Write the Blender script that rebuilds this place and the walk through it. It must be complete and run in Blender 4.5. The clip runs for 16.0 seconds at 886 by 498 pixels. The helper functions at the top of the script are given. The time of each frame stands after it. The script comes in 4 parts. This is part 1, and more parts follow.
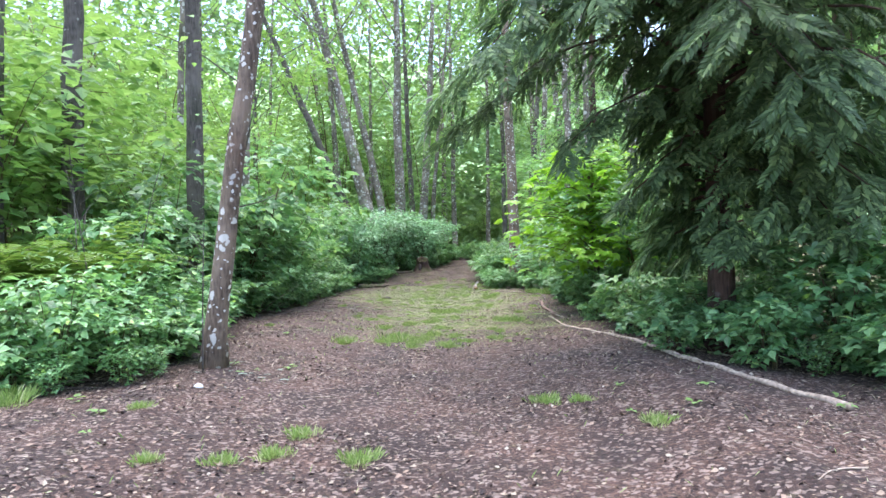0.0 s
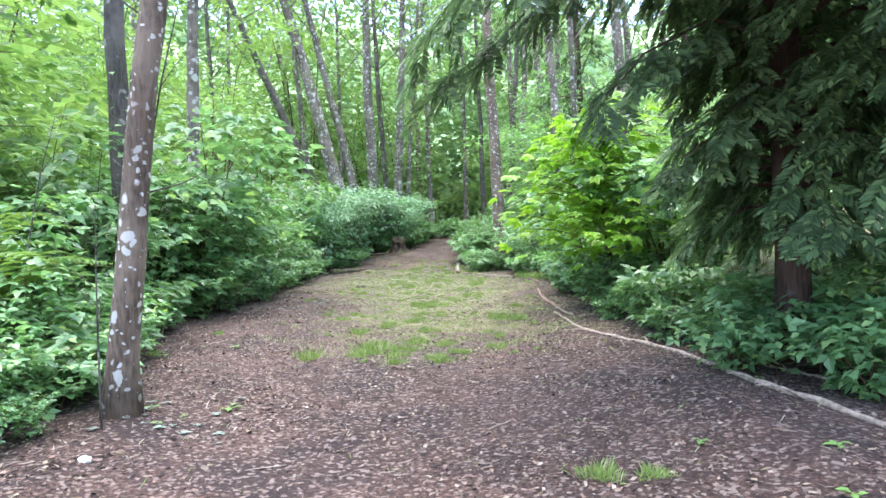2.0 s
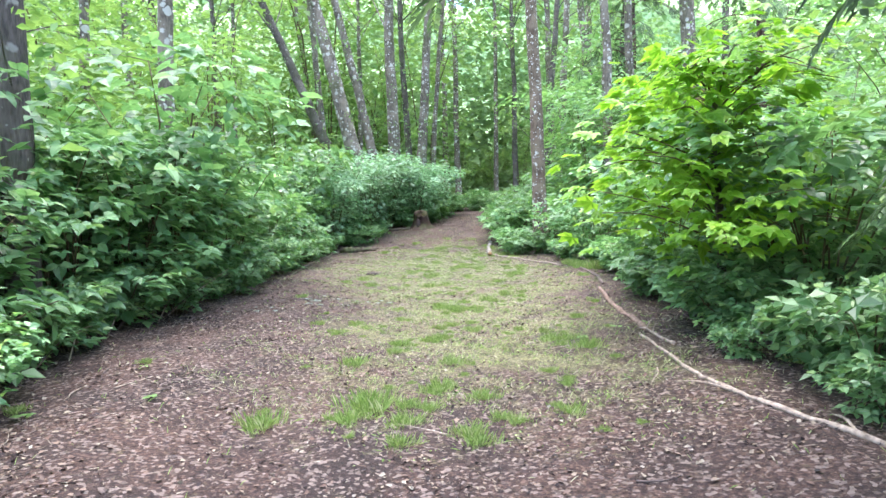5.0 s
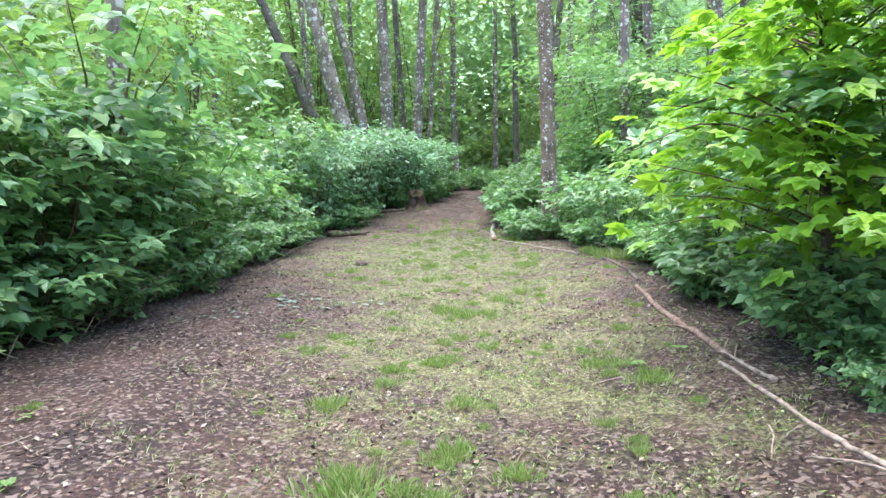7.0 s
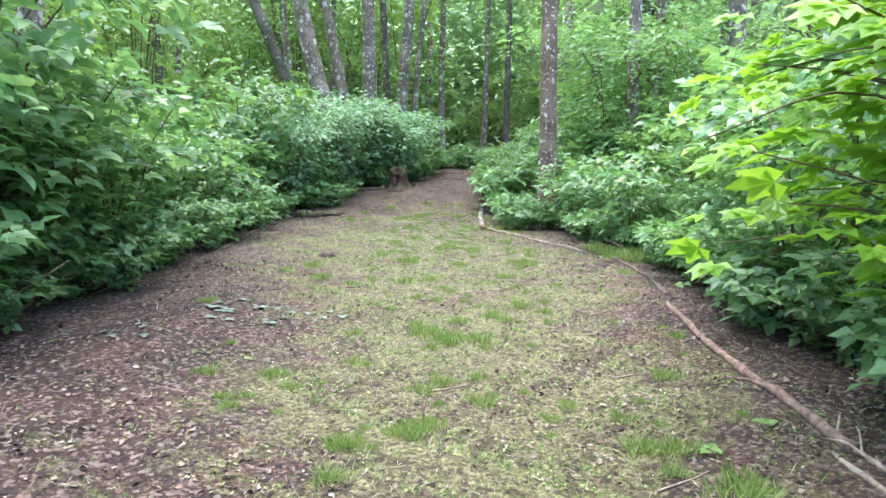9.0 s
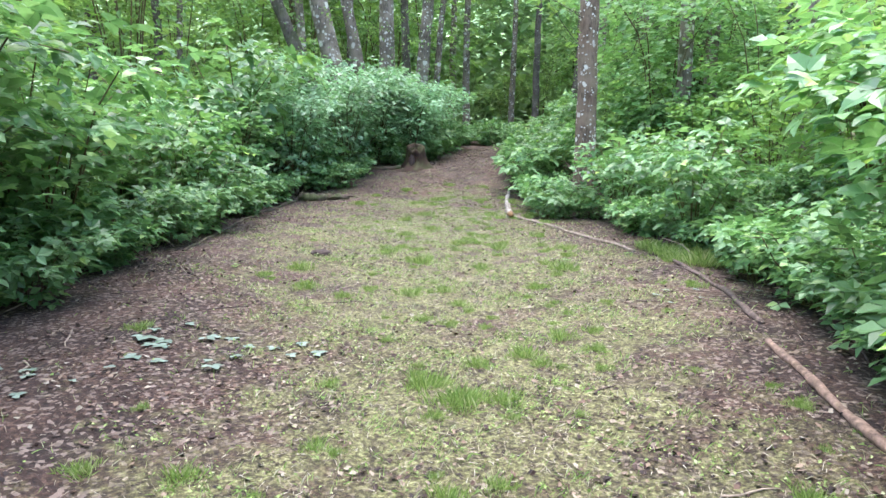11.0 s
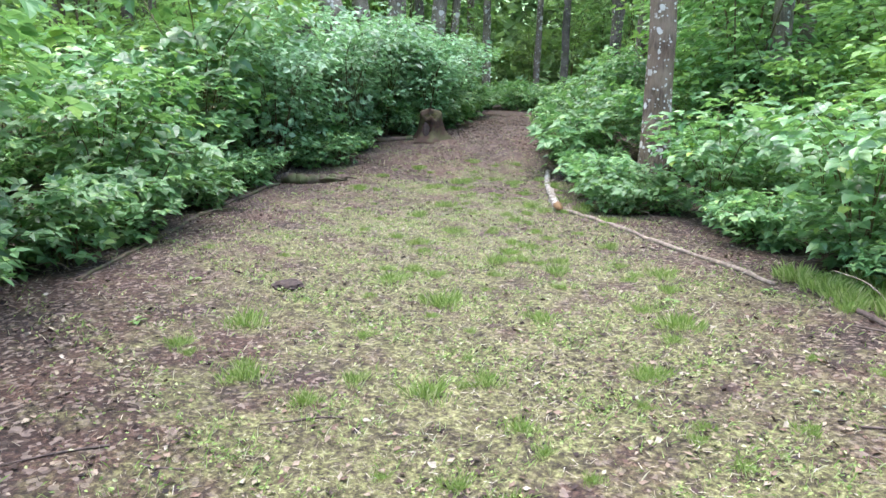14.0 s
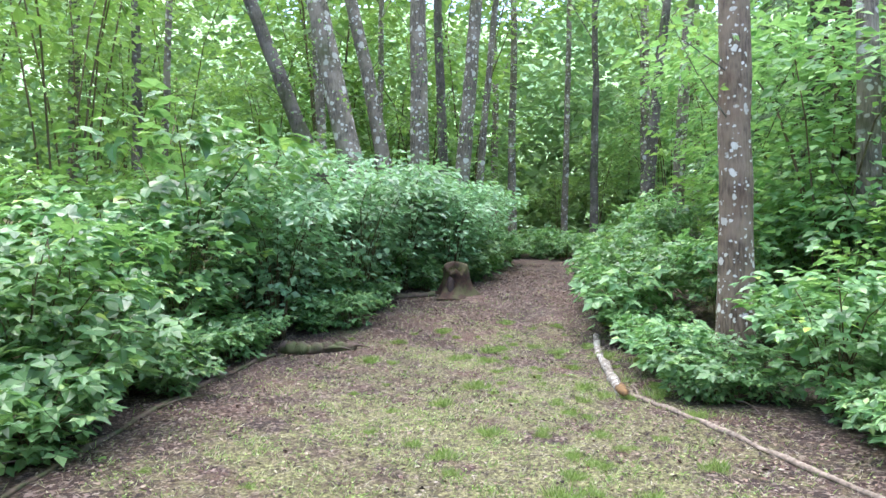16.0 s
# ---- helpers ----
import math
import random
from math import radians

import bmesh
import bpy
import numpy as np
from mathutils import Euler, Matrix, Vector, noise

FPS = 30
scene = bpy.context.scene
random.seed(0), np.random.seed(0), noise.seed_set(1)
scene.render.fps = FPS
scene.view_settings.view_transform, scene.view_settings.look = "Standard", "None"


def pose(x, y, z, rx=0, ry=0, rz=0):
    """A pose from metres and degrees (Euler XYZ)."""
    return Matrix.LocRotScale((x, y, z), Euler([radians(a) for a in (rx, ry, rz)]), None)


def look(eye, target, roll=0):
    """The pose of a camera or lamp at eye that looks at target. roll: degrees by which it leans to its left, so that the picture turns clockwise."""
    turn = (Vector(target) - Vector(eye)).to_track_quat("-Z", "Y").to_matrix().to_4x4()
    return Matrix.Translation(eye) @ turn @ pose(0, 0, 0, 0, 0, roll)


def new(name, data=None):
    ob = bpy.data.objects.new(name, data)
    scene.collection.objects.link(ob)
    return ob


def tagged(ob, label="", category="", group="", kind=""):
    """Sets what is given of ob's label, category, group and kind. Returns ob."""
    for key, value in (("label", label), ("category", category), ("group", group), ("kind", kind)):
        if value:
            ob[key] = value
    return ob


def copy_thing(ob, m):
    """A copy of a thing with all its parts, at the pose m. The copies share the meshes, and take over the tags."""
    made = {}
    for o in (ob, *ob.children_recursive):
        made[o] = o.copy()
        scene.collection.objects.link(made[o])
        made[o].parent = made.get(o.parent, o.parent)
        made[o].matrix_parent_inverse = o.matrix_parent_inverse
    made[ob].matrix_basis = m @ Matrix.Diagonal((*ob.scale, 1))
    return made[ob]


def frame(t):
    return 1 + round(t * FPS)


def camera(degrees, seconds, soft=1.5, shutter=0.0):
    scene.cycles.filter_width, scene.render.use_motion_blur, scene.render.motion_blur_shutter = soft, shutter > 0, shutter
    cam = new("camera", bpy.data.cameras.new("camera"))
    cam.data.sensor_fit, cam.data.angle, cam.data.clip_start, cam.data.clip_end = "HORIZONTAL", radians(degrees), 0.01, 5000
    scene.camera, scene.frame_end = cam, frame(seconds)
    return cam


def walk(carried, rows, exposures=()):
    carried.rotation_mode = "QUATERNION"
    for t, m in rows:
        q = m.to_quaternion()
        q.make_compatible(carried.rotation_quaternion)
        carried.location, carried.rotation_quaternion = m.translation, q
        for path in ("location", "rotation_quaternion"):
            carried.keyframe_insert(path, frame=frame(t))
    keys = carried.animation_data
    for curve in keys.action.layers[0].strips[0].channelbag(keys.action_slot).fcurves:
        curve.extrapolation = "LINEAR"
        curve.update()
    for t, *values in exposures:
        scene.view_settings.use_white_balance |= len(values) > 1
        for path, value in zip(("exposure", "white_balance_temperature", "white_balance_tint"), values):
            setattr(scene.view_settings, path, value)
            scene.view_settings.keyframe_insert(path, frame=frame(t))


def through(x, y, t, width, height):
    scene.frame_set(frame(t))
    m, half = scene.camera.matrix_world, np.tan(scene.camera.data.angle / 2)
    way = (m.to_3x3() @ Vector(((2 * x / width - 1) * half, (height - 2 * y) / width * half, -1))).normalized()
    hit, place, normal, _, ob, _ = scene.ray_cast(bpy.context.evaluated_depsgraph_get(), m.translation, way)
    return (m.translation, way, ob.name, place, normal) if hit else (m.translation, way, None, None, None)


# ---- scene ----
SKY_STRENGTH, SUN_STRENGTH, EXPOSURE = 0.15, 1.5, 2.62
# ---- camera ----
PATH = [
    (0, (0.315, -0.431, 0.851), (0.282, 1.568, 0.884), -1.7),
    (0.5, (0.258, 0.034, 0.91), (0.255, 2.034, 0.897), -1.6),
    (1, (0.267, 0.487, 0.938), (0.219, 2.486, 0.913), -1.3),
    (1.5, (0.21, 0.91, 0.982), (0.157, 2.909, 0.959), -1.7),
    (2, (0.158, 1.339, 1.036), (0.2, 3.338, 0.99), -2.9),
    (2.5, (0.186, 1.806, 1.06), (0.21, 3.803, 0.957), -1.8),
    (3, (0.146, 2.265, 1.09), (0.167, 4.262, 0.987), -0.8),
    (3.5, (0.158, 2.753, 1.112), (0.14, 4.75, 1.001), -1.4),
    (4, (0.18, 3.241, 1.172), (0.142, 5.237, 1.054), -2.1),
    (4.2, (0.158, 3.446, 1.172), (0.14, 5.442, 1.048), -2.7),
    (6.3, (0.093, 5.18, 1.166), (0.034, 7.171, 0.992), -0.4),
    (6.5, (0.063, 5.348, 1.157), (0.011, 7.338, 0.962), -0.3),
    (7, (0.006, 5.815, 1.182), (-0.016, 7.805, 0.983), -2.0),
    (7.5, (-0.017, 6.241, 1.183), (-0.045, 8.233, 1.009), -2.1),
    (8, (-0.063, 6.652, 1.179), (-0.084, 8.645, 1.015), -2.1),
    (8.5, (-0.077, 7.056, 1.205), (-0.077, 9.048, 1.026), -1.6),
    (9, (-0.006, 7.461, 1.225), (0.025, 9.442, 0.955), 0.2),
    (9.2, (-0.014, 7.628, 1.207), (0.043, 9.602, 0.89), 0.3),
    (11.3, (0.129, 9.359, 1.263), (0.079, 11.327, 0.909), 0.3),
    (11.5, (0.145, 9.551, 1.283), (0.122, 11.517, 0.915), 1.0),
    (12, (0.117, 10.019, 1.271), (0.186, 11.981, 0.891), 1.3),
    (12.5, (0.108, 10.448, 1.255), (0.169, 12.406, 0.85), 1.6),
    (13, (0.046, 10.906, 1.255), (0.078, 12.861, 0.834), 1.6),
    (13.5, (-0.075, 11.315, 1.267), (-0.061, 13.267, 0.832), 0.6),
    (14, (-0.122, 11.734, 1.264), (-0.201, 13.681, 0.814), 0.4),
    (14.5, (-0.208, 12.162, 1.285), (-0.34, 14.118, 0.89), -0.3),
    (15, (-0.228, 12.559, 1.323), (-0.396, 14.537, 1.085), -0.5),
    (15.5, (-0.237, 12.951, 1.332), (-0.432, 14.939, 1.243), 0.7),
    (16, (-0.255, 13.387, 1.366), (-0.407, 15.381, 1.339), -0.1),
]
cam = camera(67.1, 16.0, 1.5)
walk(cam, [(t, look(eye, to, roll)) for t, eye, to, roll in PATH], [(t, EXPOSURE + d, 6350, 20) for t, d in ((0, -0.1), (2, 0.12), (3.5, 0.26), (4.2, 0.26), (6.5, 0.12), (9, 0.05), (12, -0.03), (16, 0.0))])

# ---- sky and light: bright overcast ----
world = bpy.data.worlds.new("sky")
scene.world = world
world.use_nodes = True
wn = world.node_tree
sky = wn.nodes.new("ShaderNodeTexSky")
sky.sky_type = "NISHITA"
sky.sun_disc = False
sky.sun_elevation, sky.sun_rotation = radians(85), radians(315)
sky.air_density, sky.dust_density, sky.ozone_density = 1.0, 1.5, 1.0
wn.links.new(sky.outputs[0], wn.nodes["Background"].inputs[0])
wn.nodes["Background"].inputs[1].default_value = SKY_STRENGTH
sun = new("sun", bpy.data.lights.new("sun", "SUN"))
sun.data.energy, sun.data.angle, sun.data.color = SUN_STRENGTH, radians(70), (1.0, 0.98, 0.94)
sun.matrix_basis = look((-1.5, 1.5, 25), (0, 0, 0))

R = np.random.default_rng(7)

# ---- materials ----


def material(name):
    m = bpy.data.materials.new(name)
    m.use_nodes = True
    return m, m.node_tree, m.node_tree.nodes["Principled BSDF"]


def node(nt, kind, **values):
    n = nt.nodes.new(kind)
    for key, value in values.items():
        n.inputs[key.replace("_", " ")].default_value = value
    return n


def ramp(nt, source, stops):
    n = nt.nodes.new("ShaderNodeValToRGB")
    while len(n.color_ramp.elements) < len(stops):
        n.color_ramp.elements.new(0.5)
    for e, (at, col) in zip(n.color_ramp.elements, stops):
        e.position, e.color = at, (*col, 1)
    nt.links.new(source, n.inputs[0])
    return n.outputs[0]


def mix(nt, fac, a, b, mode="MIX"):
    n = nt.nodes.new("ShaderNodeMix")
    n.data_type, n.blend_type = "RGBA", mode
    for sock, v in ((n.inputs[0], fac), (n.inputs[6], a), (n.inputs[7], b)):
        if isinstance(v, bpy.types.NodeSocket):
            nt.links.new(v, sock)
        else:
            sock.default_value = v if not isinstance(v, tuple) else (*v, 1)
    return n.outputs[2]


def noise_tex(nt, scale, detail=4, stretch=None, rough=0.6):
    co = nt.nodes.new("ShaderNodeTexCoord")
    n = node(nt, "ShaderNodeTexNoise", Scale=scale, Detail=detail, Roughness=rough)
    if stretch:
        mp = node(nt, "ShaderNodeMapping", Scale=stretch)
        nt.links.new(co.outputs["Object"], mp.inputs[0])
        nt.links.new(mp.outputs[0], n.inputs["Vector"])
    else:
        nt.links.new(co.outputs["Object"], n.inputs["Vector"])
    return n.outputs[0]


def leaf_material(name, stops, through=0.35, gloss=0.42, tint=(0.35, 0.5, 0.08), sheen=0.8):
    """Foliage: colour varies from leaf to leaf and plant to plant; light passes through the blades."""
    m, nt, p = material(name)
    geo = nt.nodes.new("ShaderNodeNewGeometry")
    info = nt.nodes.new("ShaderNodeObjectInfo")
    col = ramp(nt, geo.outputs["Random Per Island"], stops)
    shift = node(nt, "ShaderNodeHueSaturation")
    mr = node(nt, "ShaderNodeMapRange", To_Min=0.75, To_Max=1.25)
    nt.links.new(info.outputs["Random"], mr.inputs[0])
    nt.links.new(mr.outputs[0], shift.inputs["Value"])
    nt.links.new(col, shift.inputs["Color"])
    veins = noise_tex(nt, 45, 3)
    col2 = mix(nt, 0.35, shift.outputs[0], ramp(nt, veins, [(0.3, (0.55, 0.55, 0.5)), (0.7, (1.15, 1.15, 1.1))]), "MULTIPLY")
    nt.links.new(col2, p.inputs["Base Color"])
    p.inputs["Roughness"].default_value = gloss
    p.inputs["Specular IOR Level"].default_value = sheen
    tr = nt.nodes.new("ShaderNodeBsdfTranslucent")
    nt.links.new(mix(nt, 0.5, col2, tint), tr.inputs[0])
    ms = nt.nodes.new("ShaderNodeMixShader")
    ms.inputs[0].default_value = through
    nt.links.new(p.outputs[0], ms.inputs[1])
    nt.links.new(tr.outputs[0], ms.inputs[2])
    nt.links.new(ms.outputs[0], nt.nodes["Material Output"].inputs[0])
    return m


def bark_material(name, dark, mid, lichen, moss, lichen_at=0.45, furrow=(14, 14, 2.2), lichen_size=5.0):
    m, nt, p = material(name)
    grain = noise_tex(nt, 3.0, 6, furrow)
    col = ramp(nt, grain, [(0.34, dark), (0.62, mid)])
    patches = noise_tex(nt, 2.2, 3)
    col = mix(nt, ramp(nt, patches, [(0.45, (0, 0, 0)), (0.62, (0.7, 0.7, 0.7))]), col, tuple(c * 1.4 + 0.02 for c in mid))
    co = nt.nodes.new("ShaderNodeTexCoord")
    warp = node(nt, "ShaderNodeTexNoise", Scale=9.0, Detail=3.0)
    nt.links.new(co.outputs["Object"], warp.inputs["Vector"])
    bent = nt.nodes.new("ShaderNodeVectorMath")
    bent.operation = "MULTIPLY_ADD"
    bent.inputs[1].default_value = (0.1, 0.1, 0.1)
    nt.links.new(warp.outputs["Color"], bent.inputs[0])
    nt.links.new(co.outputs["Object"], bent.inputs[2])
    for size, much in ((lichen_size, 0.5), (lichen_size * 2.2, 0.45)):
        cell = node(nt, "ShaderNodeTexVoronoi", Scale=size)
        nt.links.new(bent.outputs[0], cell.inputs["Vector"])
        pick = nt.nodes.new("ShaderNodeSeparateColor")
        nt.links.new(cell.outputs["Color"], pick.inputs[0])
        reach = nt.nodes.new("ShaderNodeMath")
        reach.operation = "MULTIPLY_ADD"
        reach.inputs[1].default_value, reach.inputs[2].default_value = much, -lichen_at * much
        nt.links.new(pick.outputs[0], reach.inputs[0])
        inside = nt.nodes.new("ShaderNodeMath")
        inside.operation = "SUBTRACT"
        nt.links.new(reach.outputs[0], inside.inputs[0])
        nt.links.new(cell.outputs["Distance"], inside.inputs[1])
        lift = node(nt, "ShaderNodeMapRange", From_Min=-0.2, From_Max=-0.12, To_Max=0.85)
        nt.links.new(inside.outputs[0], lift.inputs[0])
        col = mix(nt, lift.outputs[0], col, lichen)
    green = noise_tex(nt, 1.3, 4)
    col = mix(nt, ramp(nt, green, [(0.52, (0, 0, 0)), (0.7, (0.75, 0.75, 0.75))]), col, moss)
    nt.links.new(col, p.inputs["Base Color"])
    p.inputs["Roughness"].default_value = 0.88
    bump = node(nt, "ShaderNodeBump", Strength=1.0, Distance=0.045)
    nt.links.new(grain, bump.inputs["Height"])
    nt.links.new(bump.outputs[0], p.inputs["Normal"])
    return m


def wood_material(name, dark, light, moss=None, scale=20):
    m, nt, p = material(name)
    grain = noise_tex(nt, scale, 6)
    col = ramp(nt, grain, [(0.3, dark), (0.68, light)])
    if moss:
        col = mix(nt, ramp(nt, noise_tex(nt, 5, 4), [(0.45, (0, 0, 0)), (0.6, (1, 1, 1))]), col, moss)
    nt.links.new(col, p.inputs["Base Color"])
    p.inputs["Roughness"].default_value = 0.85
    bump = node(nt, "ShaderNodeBump", Strength=0.6, Distance=0.01)
    nt.links.new(grain, bump.inputs["Height"])
    nt.links.new(bump.outputs[0], p.inputs["Normal"])
    return m


def island_material(name, stops, rough=0.8, through=0.0):
    m, nt, p = material(name)
    geo = nt.nodes.new("ShaderNodeNewGeometry")
    col = ramp(nt, geo.outputs["Random Per Island"], stops)
    col = mix(nt, 0.5, col, ramp(nt, noise_tex(nt, 120, 3), [(0.3, (0.6, 0.6, 0.6)), (0.7, (1.2, 1.2, 1.2))]), "MULTIPLY")
    nt.links.new(col, p.inputs["Base Color"])
    p.inputs["Roughness"].default_value = rough
    if through:
        tr = nt.nodes.new("ShaderNodeBsdfTranslucent")
        nt.links.new(col, tr.inputs[0])
        ms = nt.nodes.new("ShaderNodeMixShader")
        ms.inputs[0].default_value = through
        nt.links.new(p.outputs[0], ms.inputs[1])
        nt.links.new(tr.outputs[0], ms.inputs[2])
        nt.links.new(ms.outputs[0], nt.nodes["Material Output"].inputs[0])
    return m


LEAF_COOL = leaf_material("salmonberry_leaf", [(0.0, (0.05, 0.14, 0.05)), (0.4, (0.12, 0.29, 0.11)), (0.7, (0.21, 0.42, 0.17)), (0.92, (0.34, 0.55, 0.26)), (1.0, (0.44, 0.63, 0.12))], 0.4, 0.33, (0.25, 0.5, 0.08))
# dark green of the brambles; on salmonberry it paints shade into the leaves
LEAF_DEEP = leaf_material("bramble_and_shaded_leaf", [(0.0, (0.055, 0.145, 0.058)), (0.5, (0.135, 0.29, 0.118)), (0.85, (0.24, 0.43, 0.19)), (1.0, (0.35, 0.52, 0.18))], 0.4, 0.38, (0.2, 0.42, 0.08), 0.5)
LEAF_WARM = leaf_material("alder_leaf", [(0.0, (0.08, 0.2, 0.05)), (0.5, (0.16, 0.33, 0.09)), (1.0, (0.31, 0.5, 0.16))], 0.45, 0.5, (0.34, 0.54, 0.09), 0.6)
LEAF_MID = leaf_material("woodland_leaf", [(0.0, (0.09, 0.23, 0.085)), (0.5, (0.17, 0.38, 0.14)), (1.0, (0.32, 0.54, 0.2))], 0.5, 0.42, (0.25, 0.45, 0.08))
LEAF_MAPLE = leaf_material("maple_leaf", [(0.0, (0.11, 0.3, 0.025)), (0.5, (0.19, 0.43, 0.035)), (1.0, (0.33, 0.56, 0.06))], 0.5, 0.45, (0.36, 0.62, 0.04))
LEAF_FERN = leaf_material("fern_leaf", [(0.0, (0.05, 0.15, 0.02)), (1.0, (0.12, 0.28, 0.04))], 0.35)
LEAF_CEDAR = leaf_material("cedar_spray", [(0.0, (0.05, 0.09, 0.042)), (0.5, (0.095, 0.165, 0.075)), (0.8, (0.16, 0.26, 0.11)), (1.0, (0.29, 0.42, 0.17))], 0.35, 0.65, (0.18, 0.32, 0.11), 0.35)
# paler, less saturated green: distance haze is mixed into this leaf colour
LEAF_FAR = leaf_material("far_haze_leaf", [(0.0, (0.13, 0.24, 0.1)), (0.5, (0.21, 0.36, 0.15)), (1.0, (0.33, 0.49, 0.23))], 0.55, 0.6, (0.3, 0.48, 0.12), 0.4)
BARK_ALDER = bark_material("alder_bark", (0.055, 0.046, 0.036), (0.19, 0.16, 0.125), (0.55, 0.55, 0.5), (0.07, 0.085, 0.03))
BARK_SPOTTED = bark_material("spotted_bark", (0.055, 0.037, 0.025), (0.185, 0.138, 0.096), (0.66, 0.66, 0.6), (0.17, 0.105, 0.07), 0.5, (14, 14, 2.2), 8.5)
BARK_DARK = bark_material("mossy_bark", (0.03, 0.026, 0.022), (0.11, 0.095, 0.08), (0.3, 0.3, 0.26), (0.05, 0.07, 0.02), 0.7)
BARK_CEDAR = bark_material("cedar_bark", (0.03, 0.017, 0.012), (0.1, 0.055, 0.04), (0.12, 0.1, 0.09), (0.05, 0.045, 0.03), 0.75, (22, 22, 1.2))
STEM = wood_material("green_brown_stem", (0.04, 0.035, 0.015), (0.14, 0.11, 0.05))
DEADWOOD = wood_material("bleached_deadwood", (0.13, 0.1, 0.075), (0.46, 0.38, 0.29), None, 26)
REDWOOD = wood_material("reddish_branch_bark", (0.07, 0.045, 0.032), (0.34, 0.23, 0.17), None, 22)
DARKWOOD = wood_material("damp_deadwood", (0.035, 0.025, 0.02), (0.16, 0.12, 0.1), None, 24)
MOSSWOOD = wood_material("mossy_log", (0.04, 0.03, 0.02), (0.13, 0.09, 0.065), (0.06, 0.075, 0.025), 18)
GREYWOOD = wood_material("grey_brown_pole", (0.07, 0.052, 0.04), (0.3, 0.25, 0.19), None, 26)
PALEBARK = bark_material("pale_log_bark", (0.08, 0.066, 0.052), (0.26, 0.23, 0.19), (0.5, 0.5, 0.45), (0.1, 0.1, 0.05), 0.2, (8, 8, 3), 14.0)
ORANGEWOOD = wood_material("orange_rotten_wood", (0.04, 0.022, 0.012), (0.24, 0.14, 0.05), None, 22)
STUMPWOOD = wood_material("rotten_stump", (0.007, 0.0035, 0.0025), (0.055, 0.022, 0.011), (0.045, 0.045, 0.014), 14)
LITTER = island_material("leaf_litter", [(0.0, (0.0126, 0.00756, 0.00672)), (0.42, (0.0504, 0.0276, 0.02)), (0.6, (0.143, 0.0862, 0.06)), (0.78, (0.26, 0.195, 0.138)), (0.93, (0.28, 0.24, 0.17)), (1.0, (0.35, 0.32, 0.25))])
GRASS = island_material("grass_blades", [(0.0, (0.14, 0.28, 0.05)), (0.5, (0.26, 0.42, 0.1)), (0.75, (0.38, 0.46, 0.2)), (1.0, (0.64, 0.6, 0.44))], 0.55, 0.35)
LEAF_DUSK = leaf_material("dusky_leaf", [(0.0, (0.08, 0.19, 0.09)), (0.4, (0.16, 0.34, 0.17)), (0.8, (0.29, 0.5, 0.29)), (1.0, (0.4, 0.6, 0.36))], 0.42, 0.4, (0.25, 0.48, 0.14))
COVER = island_material("creeping_leaves", [(0.0, (0.1, 0.18, 0.04)), (0.5, (0.24, 0.37, 0.09)), (0.85, (0.38, 0.5, 0.17)), (1.0, (0.55, 0.58, 0.34))], 0.6, 0.3)
GREEN_GRASS = island_material("green_grass", [(0.0, (0.14, 0.24, 0.05)), (0.5, (0.28, 0.42, 0.1)), (0.85, (0.45, 0.56, 0.2)), (1.0, (0.6, 0.6, 0.34))], 0.5, 0.35)
MOSS = island_material("moss", [(0.0, (0.05, 0.06, 0.015)), (1.0, (0.14, 0.15, 0.04))], 0.9)
DRY = island_material("dry_grass_bits", [(0.0, (0.055, 0.038, 0.028)), (0.45, (0.19, 0.15, 0.1)), (0.8, (0.36, 0.32, 0.23)), (1.0, (0.55, 0.52, 0.41))], 0.7)
# hillside green lightened to paint the haze of distance
HILL = wood_material("haze_pale_hillside", (0.13, 0.25, 0.09), (0.42, 0.6, 0.3), None, 1.6)
PALE_LEAF = island_material("pale_dead_leaf", [(0.0, (0.08, 0.14, 0.1)), (1.0, (0.21, 0.28, 0.22))], 0.6)
SOIL_DARK = wood_material("dark_soil", (0.018, 0.012, 0.01), (0.06, 0.04, 0.032), None, 40)
PALE_STONE = wood_material("pale_stone", (0.5, 0.55, 0.52), (0.72, 0.78, 0.74), None, 30)


